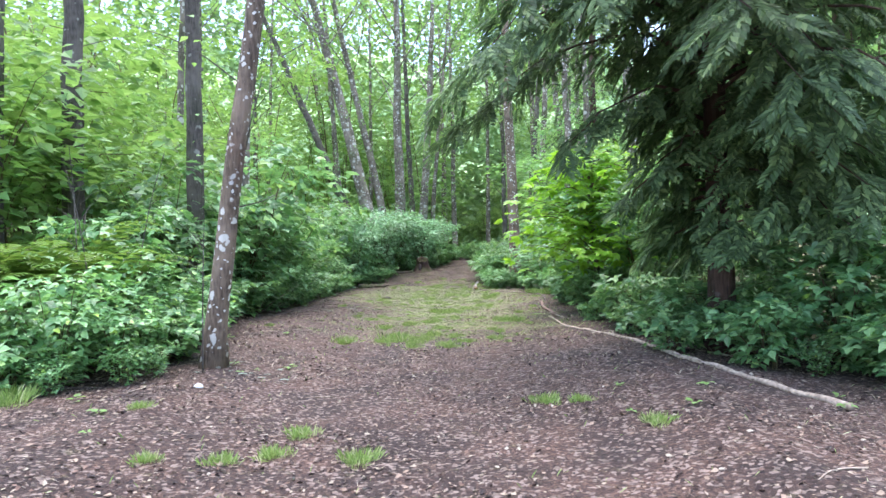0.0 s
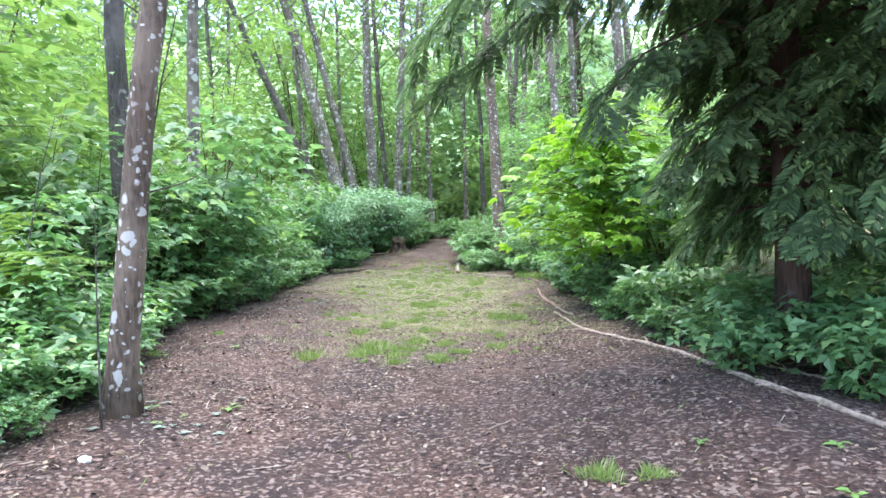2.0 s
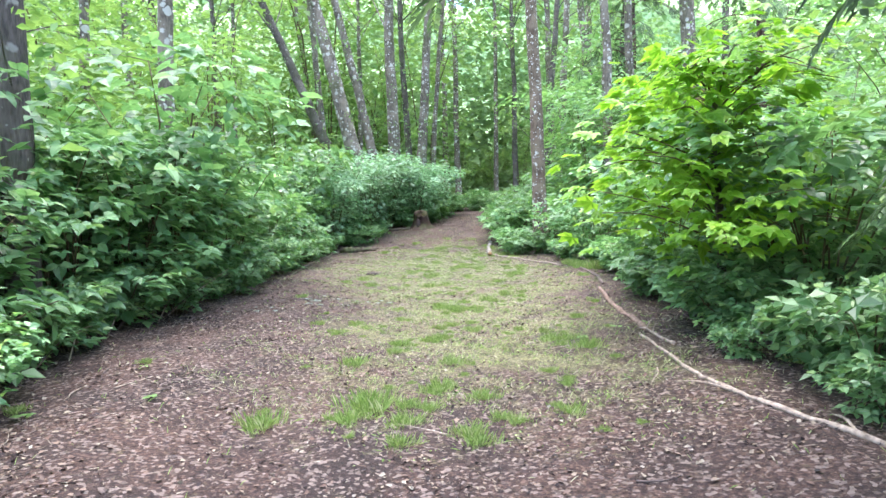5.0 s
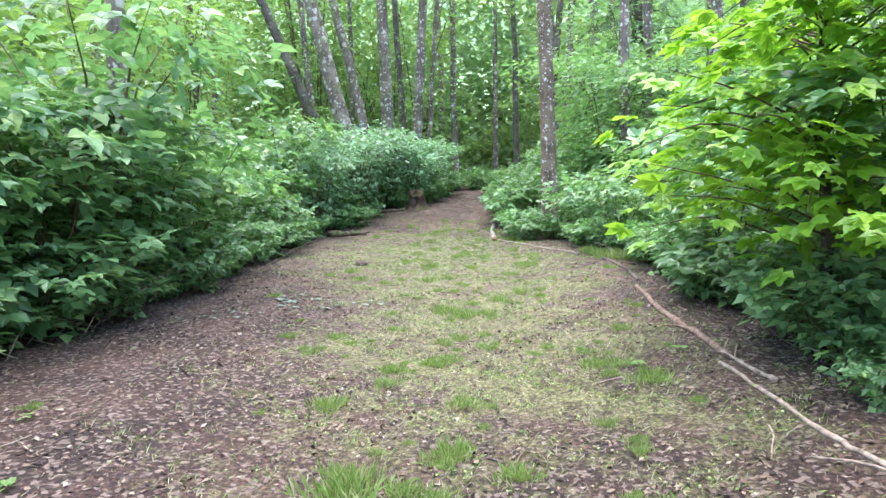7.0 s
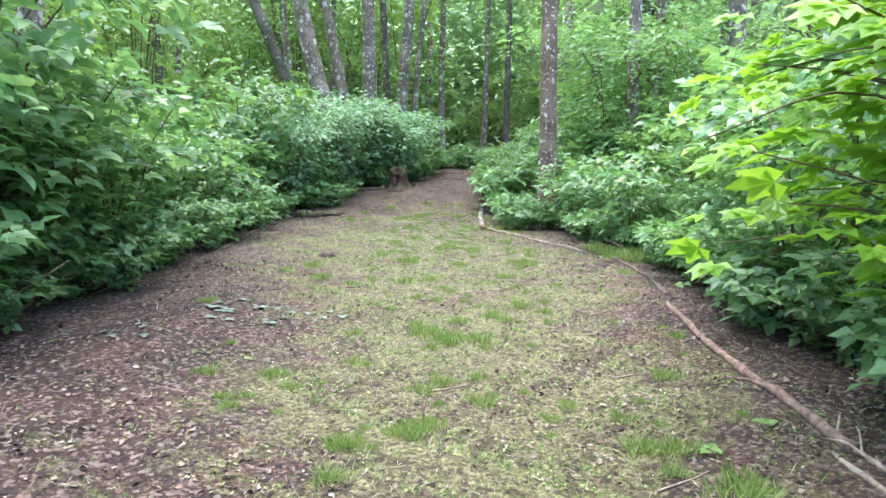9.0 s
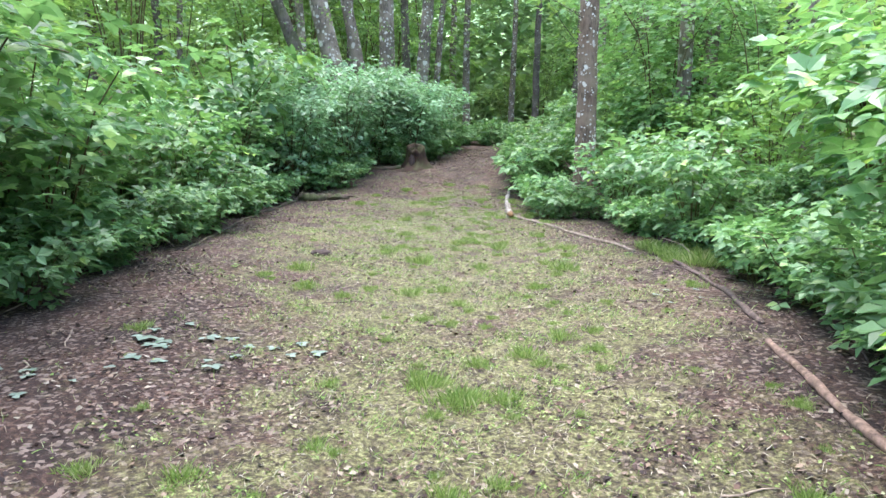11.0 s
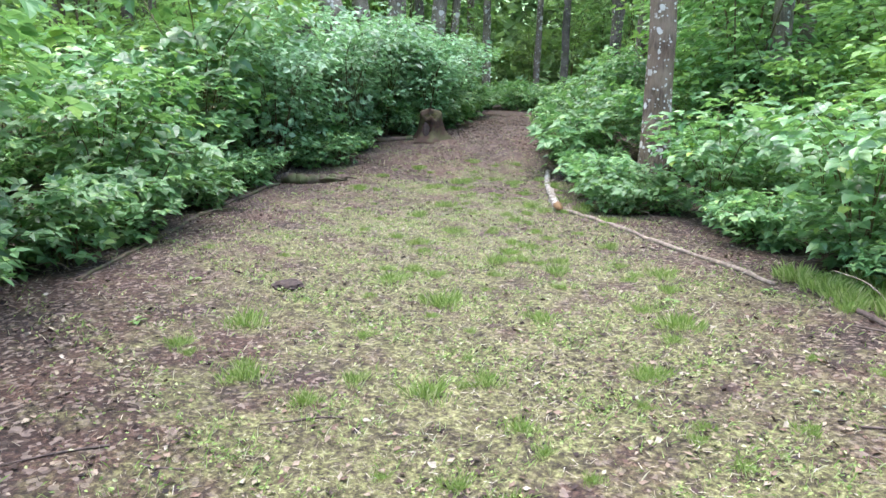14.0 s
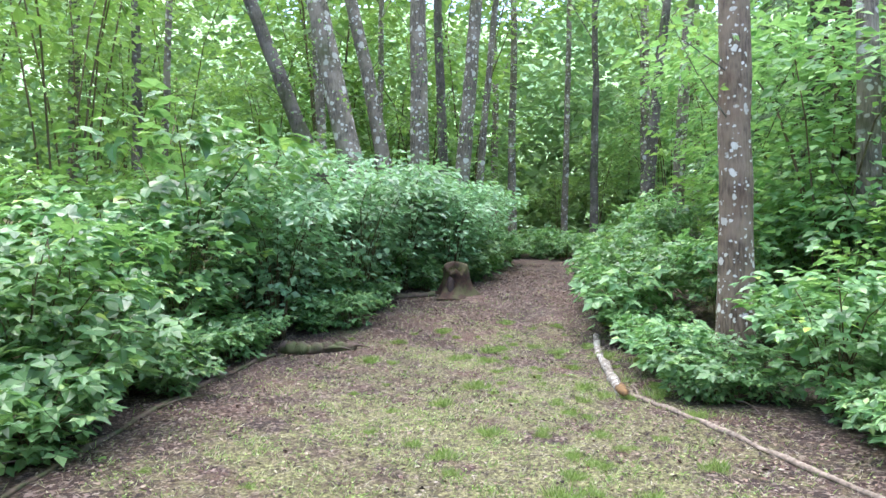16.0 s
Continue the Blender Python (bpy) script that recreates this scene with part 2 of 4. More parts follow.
def ground_material():
    m, nt, p = material("forest_floor")
    fine = noise_tex(nt, 38, 6, None, 0.75)
    chips = node(nt, "ShaderNodeTexVoronoi", Scale=42)
    co = nt.nodes.new("ShaderNodeTexCoord")
    nt.links.new(co.outputs["Object"], chips.inputs["Vector"])
    soil = ramp(nt, fine, [(0.34, (0.011, 0.0058, 0.0044)), (0.5, (0.052, 0.029, 0.0205)), (0.6, (0.115, 0.07, 0.051)), (0.72, (0.27, 0.2, 0.15))])
    wide = noise_tex(nt, 1.4, 4)
    soil = mix(nt, 0.8, soil, ramp(nt, wide, [(0.38, (0.3, 0.27, 0.27)), (0.62, (1.2, 1.15, 1.1))]), "MULTIPLY")
    bits = nt.nodes.new("ShaderNodeSeparateColor")
    nt.links.new(chips.outputs["Color"], bits.inputs[0])
    soil = mix(nt, ramp(nt, bits.outputs[0], [(0.72, (0, 0, 0)), (0.95, (0.55, 0.55, 0.55))]), soil, (0.36, 0.29, 0.24))
    turf = ramp(nt, fine, [(0.36, (0.028, 0.02, 0.014)), (0.48, (0.1, 0.092, 0.044)), (0.58, (0.22, 0.225, 0.1)), (0.7, (0.44, 0.41, 0.28))])
    turf = mix(nt, 0.75, turf, ramp(nt, noise_tex(nt, 9, 4, None, 0.7), [(0.38, (0.24, 0.18, 0.17)), (0.52, (1.08, 1.12, 0.95))]), "MULTIPLY")
    att = nt.nodes.new("ShaderNodeAttribute")
    att.attribute_name = "turf"
    ragged = nt.nodes.new("ShaderNodeMath")
    ragged.operation = "MULTIPLY_ADD"
    nt.links.new(noise_tex(nt, 7, 5, None, 0.7), ragged.inputs[0])
    ragged.inputs[1].default_value = 1.6
    nt.links.new(att.outputs["Fac"], ragged.inputs[2])
    half = nt.nodes.new("ShaderNodeMapRange")
    half.inputs["From Min"].default_value, half.inputs["From Max"].default_value = 0.95, 1.5
    nt.links.new(ragged.outputs[0], half.inputs[0])
    col = mix(nt, half.outputs[0], soil, turf)
    nt.links.new(col, p.inputs["Base Color"])
    p.inputs["Roughness"].default_value = 0.92
    bump = node(nt, "ShaderNodeBump", Strength=0.8, Distance=0.03)
    nt.links.new(fine, bump.inputs["Height"])
    nt.links.new(bump.outputs[0], p.inputs["Normal"])
    return m


# ---- ground shape ----
KNOT_Y = [-400, -8, 0, 5, 10, 15, 20, 22, 24.7, 28, 32, 40, 60, 400]
KNOT_Z = [-0.6, -0.55, -0.48, -0.327, -0.21, -0.14, -0.09, 0.0, 0.43, 0.6, 0.8, 1.0, 1.5, 2.0]


def bumps(x, y, f, seed=0.0):
    """Smooth uneven ground, a few waves of different lengths."""
    return (np.sin(x * f + seed) * np.cos(y * f * 1.13 + 2 * seed) + 0.6 * np.sin((x * 0.8 + y) * f * 1.9 + seed * 3)
            + 0.4 * np.sin((y * 0.9 - x * 1.3) * f * 3.1 + seed * 5)) / 2


def ground_z(x, y):
    x, y = np.asarray(x, float), np.asarray(y, float)
    z = np.interp(y, KNOT_Y, KNOT_Z)
    k = np.clip(0.0583 - 0.00226 * np.clip(y, 0, 40), 0.0, 0.06)
    z = z + k * np.minimum(x * x, 4.0)
    z = z - 0.1 * np.clip(x - 2.0, 0, 1.3) * np.clip((9.5 - y) / 2.5, 0, 1)
    z = z + 0.09 * np.clip(-x - 3.5, 0, 14) + 0.03 * np.clip(x - 4, 0, 14)
    return z + 0.012 * bumps(x, y, 3.1) + 0.006 * bumps(x, y, 11.0, 1.0)


def turf_mask(x, y):
    """How grassy the clearing is: a pale green patch along its middle."""
    far = np.clip((y - 14.5) / 3.5, 0, 1)
    mid = 0.45 + 0.25 * np.sin(y * 0.35) - 0.85 * far
    across = np.exp(-np.abs((x - mid) / (1.6 + 0.25 * np.sin(y * 0.9) + 0.45 * far)) ** 2.4)
    along = np.clip((y - 7.6) / 3.4, 0, 1) * np.clip((25.0 - y) / 7.0, 0, 1) * (1 - 0.35 * np.clip((y - 19) / 3, 0, 1) * (bumps(x, y, 1.9, 7.0) < 0.1))
    return np.clip(1.25 * across * along * (0.68 + 0.5 * bumps(x, y, 2.3, 4.0) + 0.5 * bumps(x, y, 6.1, 1.5)), 0, 1)


def path_right(y):
    return np.interp(y, [-2, 5.4, 6.6, 8.0, 9.4, 13.3, 14.4, 17.8, 19.7, 20.5, 24, 28, 32, 36], [4.2, 3.3, 2.5, 2.1, 1.92, 2.15, 2.35, 1.85, 1.05, 0.95, 0.95, 1.7, 2.7, 3.4])


def path_left(y):
    return np.interp(y, [-2, 4.5, 5.7, 7.8, 10, 13, 16, 19.7, 21.3, 24.3, 26, 32, 36], [-4.5, -3.6, -2.5, -2.7, -3.1, -3.1, -2.9, -3.1, -2.8, -1.5, -0.4, 0.2, 0.7])


def build(name, verts, faces, mat, parent=None, label="", smooth=False):
    """One mesh object from vertex and face arrays; a part when it has a parent."""
    me = bpy.data.meshes.new(name)
    me.from_pydata(np.asarray(verts, float).tolist(), [], np.asarray(faces).tolist() if isinstance(faces, np.ndarray) else faces)
    if smooth:
        me.polygons.foreach_set("use_smooth", [True] * len(me.polygons))
    me.materials.append(mat)
    ob = new(name, me)
    ob.parent = parent
    if label:
        ob["label"] = label
    return ob


def thing(name, label, category, group="", at=(0, 0, 0)):
    ob = new(name)
    ob.location = at
    ob.empty_display_size = 0.2
    return tagged(ob, label, category, group)


def steps(lo, hi, fine, far, reach):
    mid = list(np.arange(lo, hi + fine / 2, fine))
    out, d, step = [], 0.0, fine
    while d < reach:
        step *= far
        d += step
        out.append(d)
    return np.array([lo - v for v in reversed(out)] + mid + [hi + v for v in out])


xs, ys = steps(-5, 5, 0.1, 1.25, 420), steps(-1, 27, 0.1, 1.2, 420)
gx, gy = np.meshgrid(xs, ys)
gv = np.stack([gx, gy, ground_z(gx, gy)], -1).reshape(-1, 3)
nx = len(xs)
ii = (np.arange(len(ys) - 1)[:, None] * nx + np.arange(nx - 1)[None]).reshape(-1)
ground = build("ground", gv, np.stack([ii, ii + 1, ii + nx + 1, ii + nx], -1), ground_material(), smooth=True)
tagged(ground, "reddish brown forest floor with leaf litter and thin grass", "ground", kind="structure")
att = ground.data.attributes.new("turf", "FLOAT", "POINT")
wild = np.clip(np.maximum(path_left(gv[:, 1]) - 1.6 - gv[:, 0], gv[:, 0] - path_right(gv[:, 1]) - 1.6), 0, 0.8) * (gv[:, 1] > 4)
att.data.foreach_set("value", np.maximum(turf_mask(gv[:, 0], gv[:, 1]), wild))

# ---- shapes of leaves, stems and trunks ----
LEAFLET = (np.array([(0, 0, 0), (0.28, 0.38, 0.06), (0.66, 0.27, 0.02), (1, 0, -0.16), (0.66, -0.27, 0.02), (0.28, -0.38, 0.06), (0.5, 0, -0.03)]),
           np.array([(0, 6, 1), (1, 6, 2), (2, 6, 3), (3, 6, 4), (4, 6, 5), (5, 6, 0)]))
KITE = (np.array([(0, 0, 0), (0.42, 0.34, 0.06), (1, 0, -0.12), (0.42, -0.34, 0.06)]), np.array([(0, 2, 1), (0, 3, 2)]))
BLADE = (np.array([(0, -0.035, 0), (0, 0.035, 0), (0.55, 0.025, 0.06), (1, 0, -0.05)]), np.array([(0, 1, 2), (0, 2, 3)]))
CHIP = (np.array([(-0.5, -0.28, 0), (0.1, -0.35, 0.06), (0.5, 0.05, 0.0), (0.0, 0.33, 0.08)]), np.array([(0, 1, 2), (0, 2, 3)]))
STRAW = (np.array([(-0.5, -0.03, 0), (0.5, -0.025, 0.08), (0.5, 0.025, 0.08), (-0.5, 0.03, 0)]), np.array([(0, 1, 2), (0, 2, 3)]))


def join(pieces):
    vs, fs, k = [], [], 0
    for v, f in pieces:
        vs.append(v)
        fs.append(f + k)
        k += len(v)
    return np.concatenate(vs), np.concatenate(fs)


def turned(piece, angle, size=1.0, shift=(0, 0, 0)):
    v, f = piece
    c, s = math.cos(angle), math.sin(angle)
    return v @ np.array([(c, s, 0), (-s, c, 0), (0, 0, 1)]) * size + np.array(shift), f


TRIFOLIATE = join([turned(LEAFLET, 0, 0.62, (0.42, 0, 0)), turned(LEAFLET, 1.35, 0.5, (0.38, 0.02, 0)), turned(LEAFLET, -1.35, 0.5, (0.38, -0.02, 0))])
TRIKITE = join([turned(KITE, 0, 0.65, (0.4, 0, 0)), turned(KITE, 1.3, 0.52, (0.36, 0.02, 0)), turned(KITE, -1.3, 0.52, (0.36, -0.02, 0))])
PALMATE = join([turned(KITE, a, s, (0.12, 0, 0)) for a, s in ((0, 0.9), (0.75, 0.78), (-0.75, 0.78), (1.55, 0.55), (-1.55, 0.55))])


def unit(v):
    return v / np.maximum(np.linalg.norm(v, axis=-1, keepdims=True), 1e-9)


def scatter(shape, at, along, up, size):
    """Copies of a small shape: its x along, its z nearest to up."""
    tv, tf = shape
    at, along, up = np.asarray(at, float), unit(np.asarray(along, float)), np.asarray(up, float)
    side = unit(np.cross(up, along))
    nz = np.cross(along, side)
    size = np.asarray(size, float).reshape(-1, 1, 1)
    v = at[:, None] + size * (tv[None, :, 0:1] * along[:, None] + tv[None, :, 1:2] * side[:, None] + tv[None, :, 2:3] * nz[:, None])
    f = tf[None] + (np.arange(len(at)) * len(tv))[:, None, None]
    return v.reshape(-1, 3), f.reshape(-1, 3)


def tube(points, radii, seg=8, rough=0.0, cap=True):
    """A limb along a line of points, with its thickness at each."""
    p = np.asarray(points, float)
    n = len(p)
    t = unit(np.gradient(p, axis=0))
    ref = np.where(np.abs(t[:, 2:3]) > 0.8, np.array([[1.0, 0, 0]]), np.array([[0, 0, 1.0]]))
    u = unit(np.cross(ref, t))
    w = np.cross(t, u)
    a = np.arange(seg) * 2 * math.pi / seg
    r = np.asarray(radii, float)[:, None] * (1 + rough * R.normal(0, 1, (n, seg)))
    v = p[:, None] + r[..., None] * (np.cos(a)[None, :, None] * u[:, None] + np.sin(a)[None, :, None] * w[:, None])
    i = np.arange(n - 1)[:, None] * seg
    j = np.arange(seg)[None]
    k = (j + 1) % seg
    f = np.stack([i + j, i + k, i + seg + k, i + seg + j], -1).reshape(-1, 4).tolist()
    if cap:
        f += [list(range(seg))[::-1], list(range((n - 1) * seg, n * seg))]
    return v.reshape(-1, 3), f


def curve(points, n):
    """A smooth line through a few points (Catmull-Rom)."""
    p = np.asarray(points, float)
    q = np.concatenate([[2 * p[0] - p[1]], p, [2 * p[-1] - p[-2]]])
    out = []
    for t in np.linspace(0, len(p) - 1 - 1e-6, n):
        i, s = int(t), t - int(t)
        a, b, c, d = q[i:i + 4]
        out.append(0.5 * (2 * b + (c - a) * s + (2 * a - 5 * b + 4 * c - d) * s * s + (3 * b - a - 3 * c + d) * s ** 3))
    return np.array(out)


def at_ground(x, y, dz=0.0):
    return (x, y, float(ground_z(x, y)) + dz)


# ---- shrubs ----


def shrub(name, label, group, canes, height, spread, per_cane, leaf, size, mat, seed, bare=0.25, twig=0.38, cat="shrub", stem_r=0.009):
    """Arching canes from one root, each with side twigs that carry the leaves."""
    g = np.random.default_rng(seed)
    root = thing(name, label, cat, group)
    P, A, U = [], [], []
    for c in range(canes):
        ang = 2 * math.pi * (c + g.uniform(-0.3, 0.3)) / canes
        out = spread * g.uniform(0.35, 1.0)
        h = height * g.uniform(0.6, 1.05)
        d = np.array([math.cos(ang), math.sin(ang), 0])
        line = curve([d * 0.06, d * out * 0.25 + [0, 0, h * 0.5], d * out * 0.65 + [0, 0, h * 0.92], d * out + [0, 0, h * g.uniform(0.78, 1.0)]], 9)
        line[1:-1] += g.normal(0, 0.02, (7, 3))
        v, f = tube(line[::2], np.linspace(stem_r, stem_r * 0.35, 5), 4, 0.0, False)
        build("cane", v, f, STEM, root, smooth=True)
        for k in range(per_cane):
            s = g.uniform(bare, 1.0) ** 0.8
            i = min(int(s * 8), 7)
            base = line[i] + (line[i + 1] - line[i]) * (s * 8 - i)
            a2 = g.uniform(0, 2 * math.pi)
            way = unit(np.array([math.cos(a2), math.sin(a2), g.uniform(-0.15, 0.55)]) + d * 0.4)
            reach = twig * g.uniform(0.3, 1.0)
            P.append(base + way * reach)
            A.append(way * [1, 1, 0.5] + g.normal(0, 0.28, 3) - [0, 0, 0.2])
            U.append(np.array([0, 0, 1.0]) + g.normal(0, 0.3, 3) + d * 0.3)
    P = np.array(P)
    P[:, 2] = np.maximum(P[:, 2], 0.07)
    v, f = scatter(leaf, P, A, U, size * g.uniform(0.6, 1.25, len(P)))
    tagged(build("foliage", v, f, mat, root), kind="stuff")
    return root


def plant(kinds, spots, g, lo=0.85, hi=1.2):
    """Copies of a few shrubs at the given spots (x, y, scale)."""
    for i, (x, y, s) in enumerate(spots):
        k = kinds[int(g.integers(len(kinds)))]
        sc = s * g.uniform(lo, hi)
        m = Matrix.Translation(at_ground(x, y, -0.03)) @ Matrix.Rotation(g.uniform(0, 6.28), 4, "Z") @ Matrix.Diagonal((sc, sc, sc * g.uniform(0.9, 1.1), 1))
        if not k.get("placed"):
            k["placed"] = 1
            k.matrix_basis = m
        else:
            copy_thing(k, m)


SALMON = [shrub("salmonberry_shrub", "leafy green salmonberry shrub with three-part leaves", "shrubs along the path", 9, 1.6, 0.85, 50, TRIFOLIATE, 0.2, LEAF_COOL, 20 + i, 0.08) for i in range(4)]
# shaded copy of the salmonberry: the shade is in its darker leaf colour
DARK = [shrub("salmonberry_shrub", "salmonberry shrub with three-part leaves, shade painted in as darker green", "shrubs along the path", 9, 1.6, 0.85, 52, TRIFOLIATE, 0.17, LEAF_DEEP, 35 + i, 0.08) for i in range(2)]
BACK = [shrub("salmonberry_shrub", "leafy green salmonberry shrub with three-part leaves", "shrubs along the path", 9, 1.65, 0.9, 48, TRIKITE, 0.22, LEAF_COOL, 30 + i, 0.2) for i in range(3)]
TALL = [shrub("tall_shrub", "tall bright green woodland shrub with arching stems", "shrubs behind the path", 6, 2.5, 1.15, 106, KITE, 0.15, LEAF_WARM, 40 + i, 0.2, 0.5) for i in range(3)]
DENSE = [shrub("dense_shrub", "dense dusky green shrub with small leaves", "shrubs along the path", 12, 1.55, 0.95, 95, KITE, 0.11, LEAF_DUSK, 60 + i, 0.12, 0.36) for i in range(2)]
BRAMBLE = [shrub("bramble", "low dark green bramble at the path edge", "brambles at the path edge", 7, 0.62, 0.62, 44, TRIKITE, 0.17, LEAF_DEEP, 80 + i, 0.05, 0.22) for i in range(3)]
g = np.random.default_rng(5)
spots, back, low, tall, dense = [], [], [], [], []
for y in np.arange(5.3, 33, 0.8):
    e = float(path_left(y))
    j = g.uniform(-0.35, 0.35, 8)
    if 21.5 < y < 30:
        dense.append((e - 0.75 + j[0], y, 1.0))
        dense.append((e - 1.7 + j[1], y + 0.3, 1.15))
    else:
        spots.append((e - 0.85 + j[0], y, 0.5 if y < 6.6 else (0.6 if y < 7.3 else 1.1)))
        back.append((e - 1.75 + j[1], y + 0.4, 0.45 if y < 7.2 else 1.2))
    tall.append((e - 2.9 + j[2], y + j[3], 0.7 if y < 7.5 else (1.0 if y < 20 else 0.6)))
    tall.append((e - 4.6 + 2 * j[4], y + 2 * j[5], 1.3 if y < 18 else 0.75))
    low.append((e - (0.25 if 14 < y < 21 else 0.45) + j[6] * (0.5 if 14 < y < 21 else 1.0), y + j[7], 0.85))
    low.append((e - 0.55 + j[5] * 0.6, y + 0.4 + j[2], 1.0))
for y in np.arange(4.6, 34, 0.8):
    e = float(path_right(y))
    j = g.uniform(-0.35, 0.35, 8)
    s = 0.6 if y < 12 else (0.8 if y < 16 else 0.7)
    spots.append((e + 0.95 + j[0], y, s))
    back.append((e + 1.85 + j[1], y + 0.4, s * 1.15))
    low.append((e + 0.55 + j[6] * 1.0, y + j[7], 0.8))
    low.append((e + 0.7 + j[5] * 0.6, y + 0.4 + j[2], 0.95))
    if y > 12:
        tall.append((e + 3.2 + j[2], y + j[3], 0.75))
        tall.append((e + 5.0 + 2 * j[4], y + 2 * j[5], 0.9))
spots += [(float(path_right(y)) + 1.25 + d, y, k) for y, d, k in ((7.9, 0.0, 0.75), (8.6, 0.05, 0.95), (9.3, 0.0, 1.0), (10.0, 0.1, 1.15), (10.8, 0.2, 1.2), (11.6, 0.3, 1.2))]
spots += [(3.75, 6.5, 0.85), (4.25, 5.9, 0.95), (4.1, 5.2, 0.65), (4.7, 5.5, 1.05)]
spots += [(3.3, 7.9, 0.75), (4.0, 7.4, 0.8), (4.6, 8.4, 1.0), (2.85, 7.6, 0.5), (5.4, 7.7, 1.0), (3.6, 8.8, 0.8), (3.5, 5.5, 0.5), (3.95, 5.9, 0.62), (4.3, 6.6, 0.8), (4.8, 7.3, 1.0), (4.9, 6.2, 0.8), (5.6, 6.8, 0.9), (4.2, 8.2, 0.9), (-3.55, 12.5, 1.15), (-3.5, 13.2, 1.05), (-3.65, 11.8, 1.1), (-2.55, 5.25, 0.48), (-2.95, 4.9, 0.48), (-2.8, 5.6, 0.52), (-3.3, 4.6, 0.5), (-2.42, 5.6, 0.38), (-3.1, 5.2, 0.5), (-2.85, 7.3, 0.75), (-2.95, 8.1, 0.95), (-3.0, 5.3, 0.5), (-3.6, 5.2, 0.5), (-2.75, 6.0, 0.6), (-3.25, 5.55, 0.55), (-3.7, 5.7, 0.45), (-3.2, 6.7, 0.5)]
# left-bank shrubs that take the shade-darkened leaf colour
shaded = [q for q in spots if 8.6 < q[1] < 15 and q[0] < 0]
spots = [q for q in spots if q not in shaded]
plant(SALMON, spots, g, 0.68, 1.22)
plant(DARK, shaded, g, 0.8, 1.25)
back += [(float(path_left(y)) - 2.3 + g.uniform(-0.4, 0.4), y, 1.5) for y in (7.2, 8.4, 9.5, 10.6, 11.8, 13.0)] + [(-4.6, 9.3, 1.5), (-3.9, 9.0, 1.3)]
back += [(float(path_right(y)) + 2.1 + g.uniform(-0.4, 0.5), y, 1.45) for y in np.arange(11.5, 19.5, 0.8)]
back += [(float(path_right(y)) + 3.2 + g.uniform(-0.4, 0.5), y, 1.3) for y in np.arange(20, 27, 0.9)]
back += [(3.3, 18.2, 1.6), (3.9, 17.4, 1.7), (3.2, 19.3, 1.4), (3.9, 19.6, 1.7), (4.6, 18.6, 1.8), (3.3, 21.4, 1.4)]
plant(BACK, back, g, 0.75, 1.25)
plant(DENSE, dense, g, 0.75, 1.2)
plant(TALL, tall, g, 0.75, 1.3)
low += [(x, y + g.uniform(-0.3, 0.3), 0.9) for y in (32.4, 33.4, 34.4) for x in np.arange(-0.4, 4.6, 0.7)]
low += [(float(path_left(y)) - 2.35, y, 1.3) for y in np.arange(13.5, 24.5, 0.9)] + [(float(path_right(y)) + 2.5, y, 1.2) for y in np.arange(14, 24, 1.3)]
plant(BRAMBLE, low, g, 0.6, 1.25)

# ---- broadleaf trees ----


def tree(name, label, group, x, y, radius, height, lean, mat, seed, crown_from=0.45, leaves=1500, leaf_mat=None, low_twigs=6, bend=0.0):
    """Tapered, slightly crooked trunk with limbs and a loose crown of small leaves."""
    g = np.random.default_rng(seed)
    root = thing(name, label, "tree", group, at_ground(x, y, -0.05))
    n = 34
    t = np.linspace(0, 1, n)
    cx = lean[0] * t * height + bend * np.sin(t * 5.0) * 0.5 + np.cumsum(g.normal(0, 0.012, n))
    cy = lean[1] * t * height + np.cumsum(g.normal(0, 0.012, n))
    cx, cy = cx - cx[0], cy - cy[0]
    line = np.stack([cx, cy, t * height], -1)
    rad = radius * (1 - 0.75 * t) + radius * 0.45 * np.exp(-t * height / 0.22)
    v, f = tube(line, rad, 16, 0.03)
    build("trunk", v, f, mat, root, smooth=True)
    P, A, U, S = [], [], [], []
    limbs = 11 + low_twigs
    for k in range(limbs):
        low = k < low_twigs
        s = g.uniform(1.4 / height, crown_from) if low else g.uniform(crown_from, 0.97)
        i = min(int(s * (n - 1)), n - 2)
        a = g.uniform(0, 2 * math.pi)
        ln = g.uniform(0.6, 1.5) if low else height * g.uniform(0.12, 0.24) * (1.25 - s) * 1.6
        d = np.array([math.cos(a), math.sin(a), g.uniform(0.1, 0.7) if low else g.uniform(0.5, 1.4)])
        p0 = line[i]
        limb = curve([p0, p0 + d * ln * 0.5 + [0, 0, 0.04], p0 + d * ln + g.normal(0, 0.1 * ln, 3)], 7)
        r0 = 0.009 if low else max(rad[i] * 0.24, 0.012)
        v, f = tube(limb, np.linspace(r0, r0 * 0.25, 7), 6)
        build("limb", v, f, mat if not low else BARK_DARK, root, smooth=True)
        m = max(6, int(leaves / limbs)) if not low else int(g.integers(10, 34))
        q = limb[np.minimum((g.uniform(0.35, 1, m) ** 0.7 * 6.99).astype(int), 6)]
        sp = 0.22 * ln if not low else 0.22
        P.append(q + g.normal(0, sp, (m, 3)) * [1, 1, 0.6])
        S.append(np.full(m, 0.09 if low else 0.17))
    P, S = np.concatenate(P), np.concatenate(S)
    A = g.normal(0, 1, P.shape) * [1, 1, 0.4] - [0, 0, 0.3]
    U = g.normal(0, 0.45, P.shape) + [0, 0, 1]
    v, f = scatter(KITE, P, A, U, S * g.uniform(0.7, 1.3, len(P)))
    tagged(build("crown", v, f, leaf_mat or LEAF_WARM, root), kind="stuff")
    return root


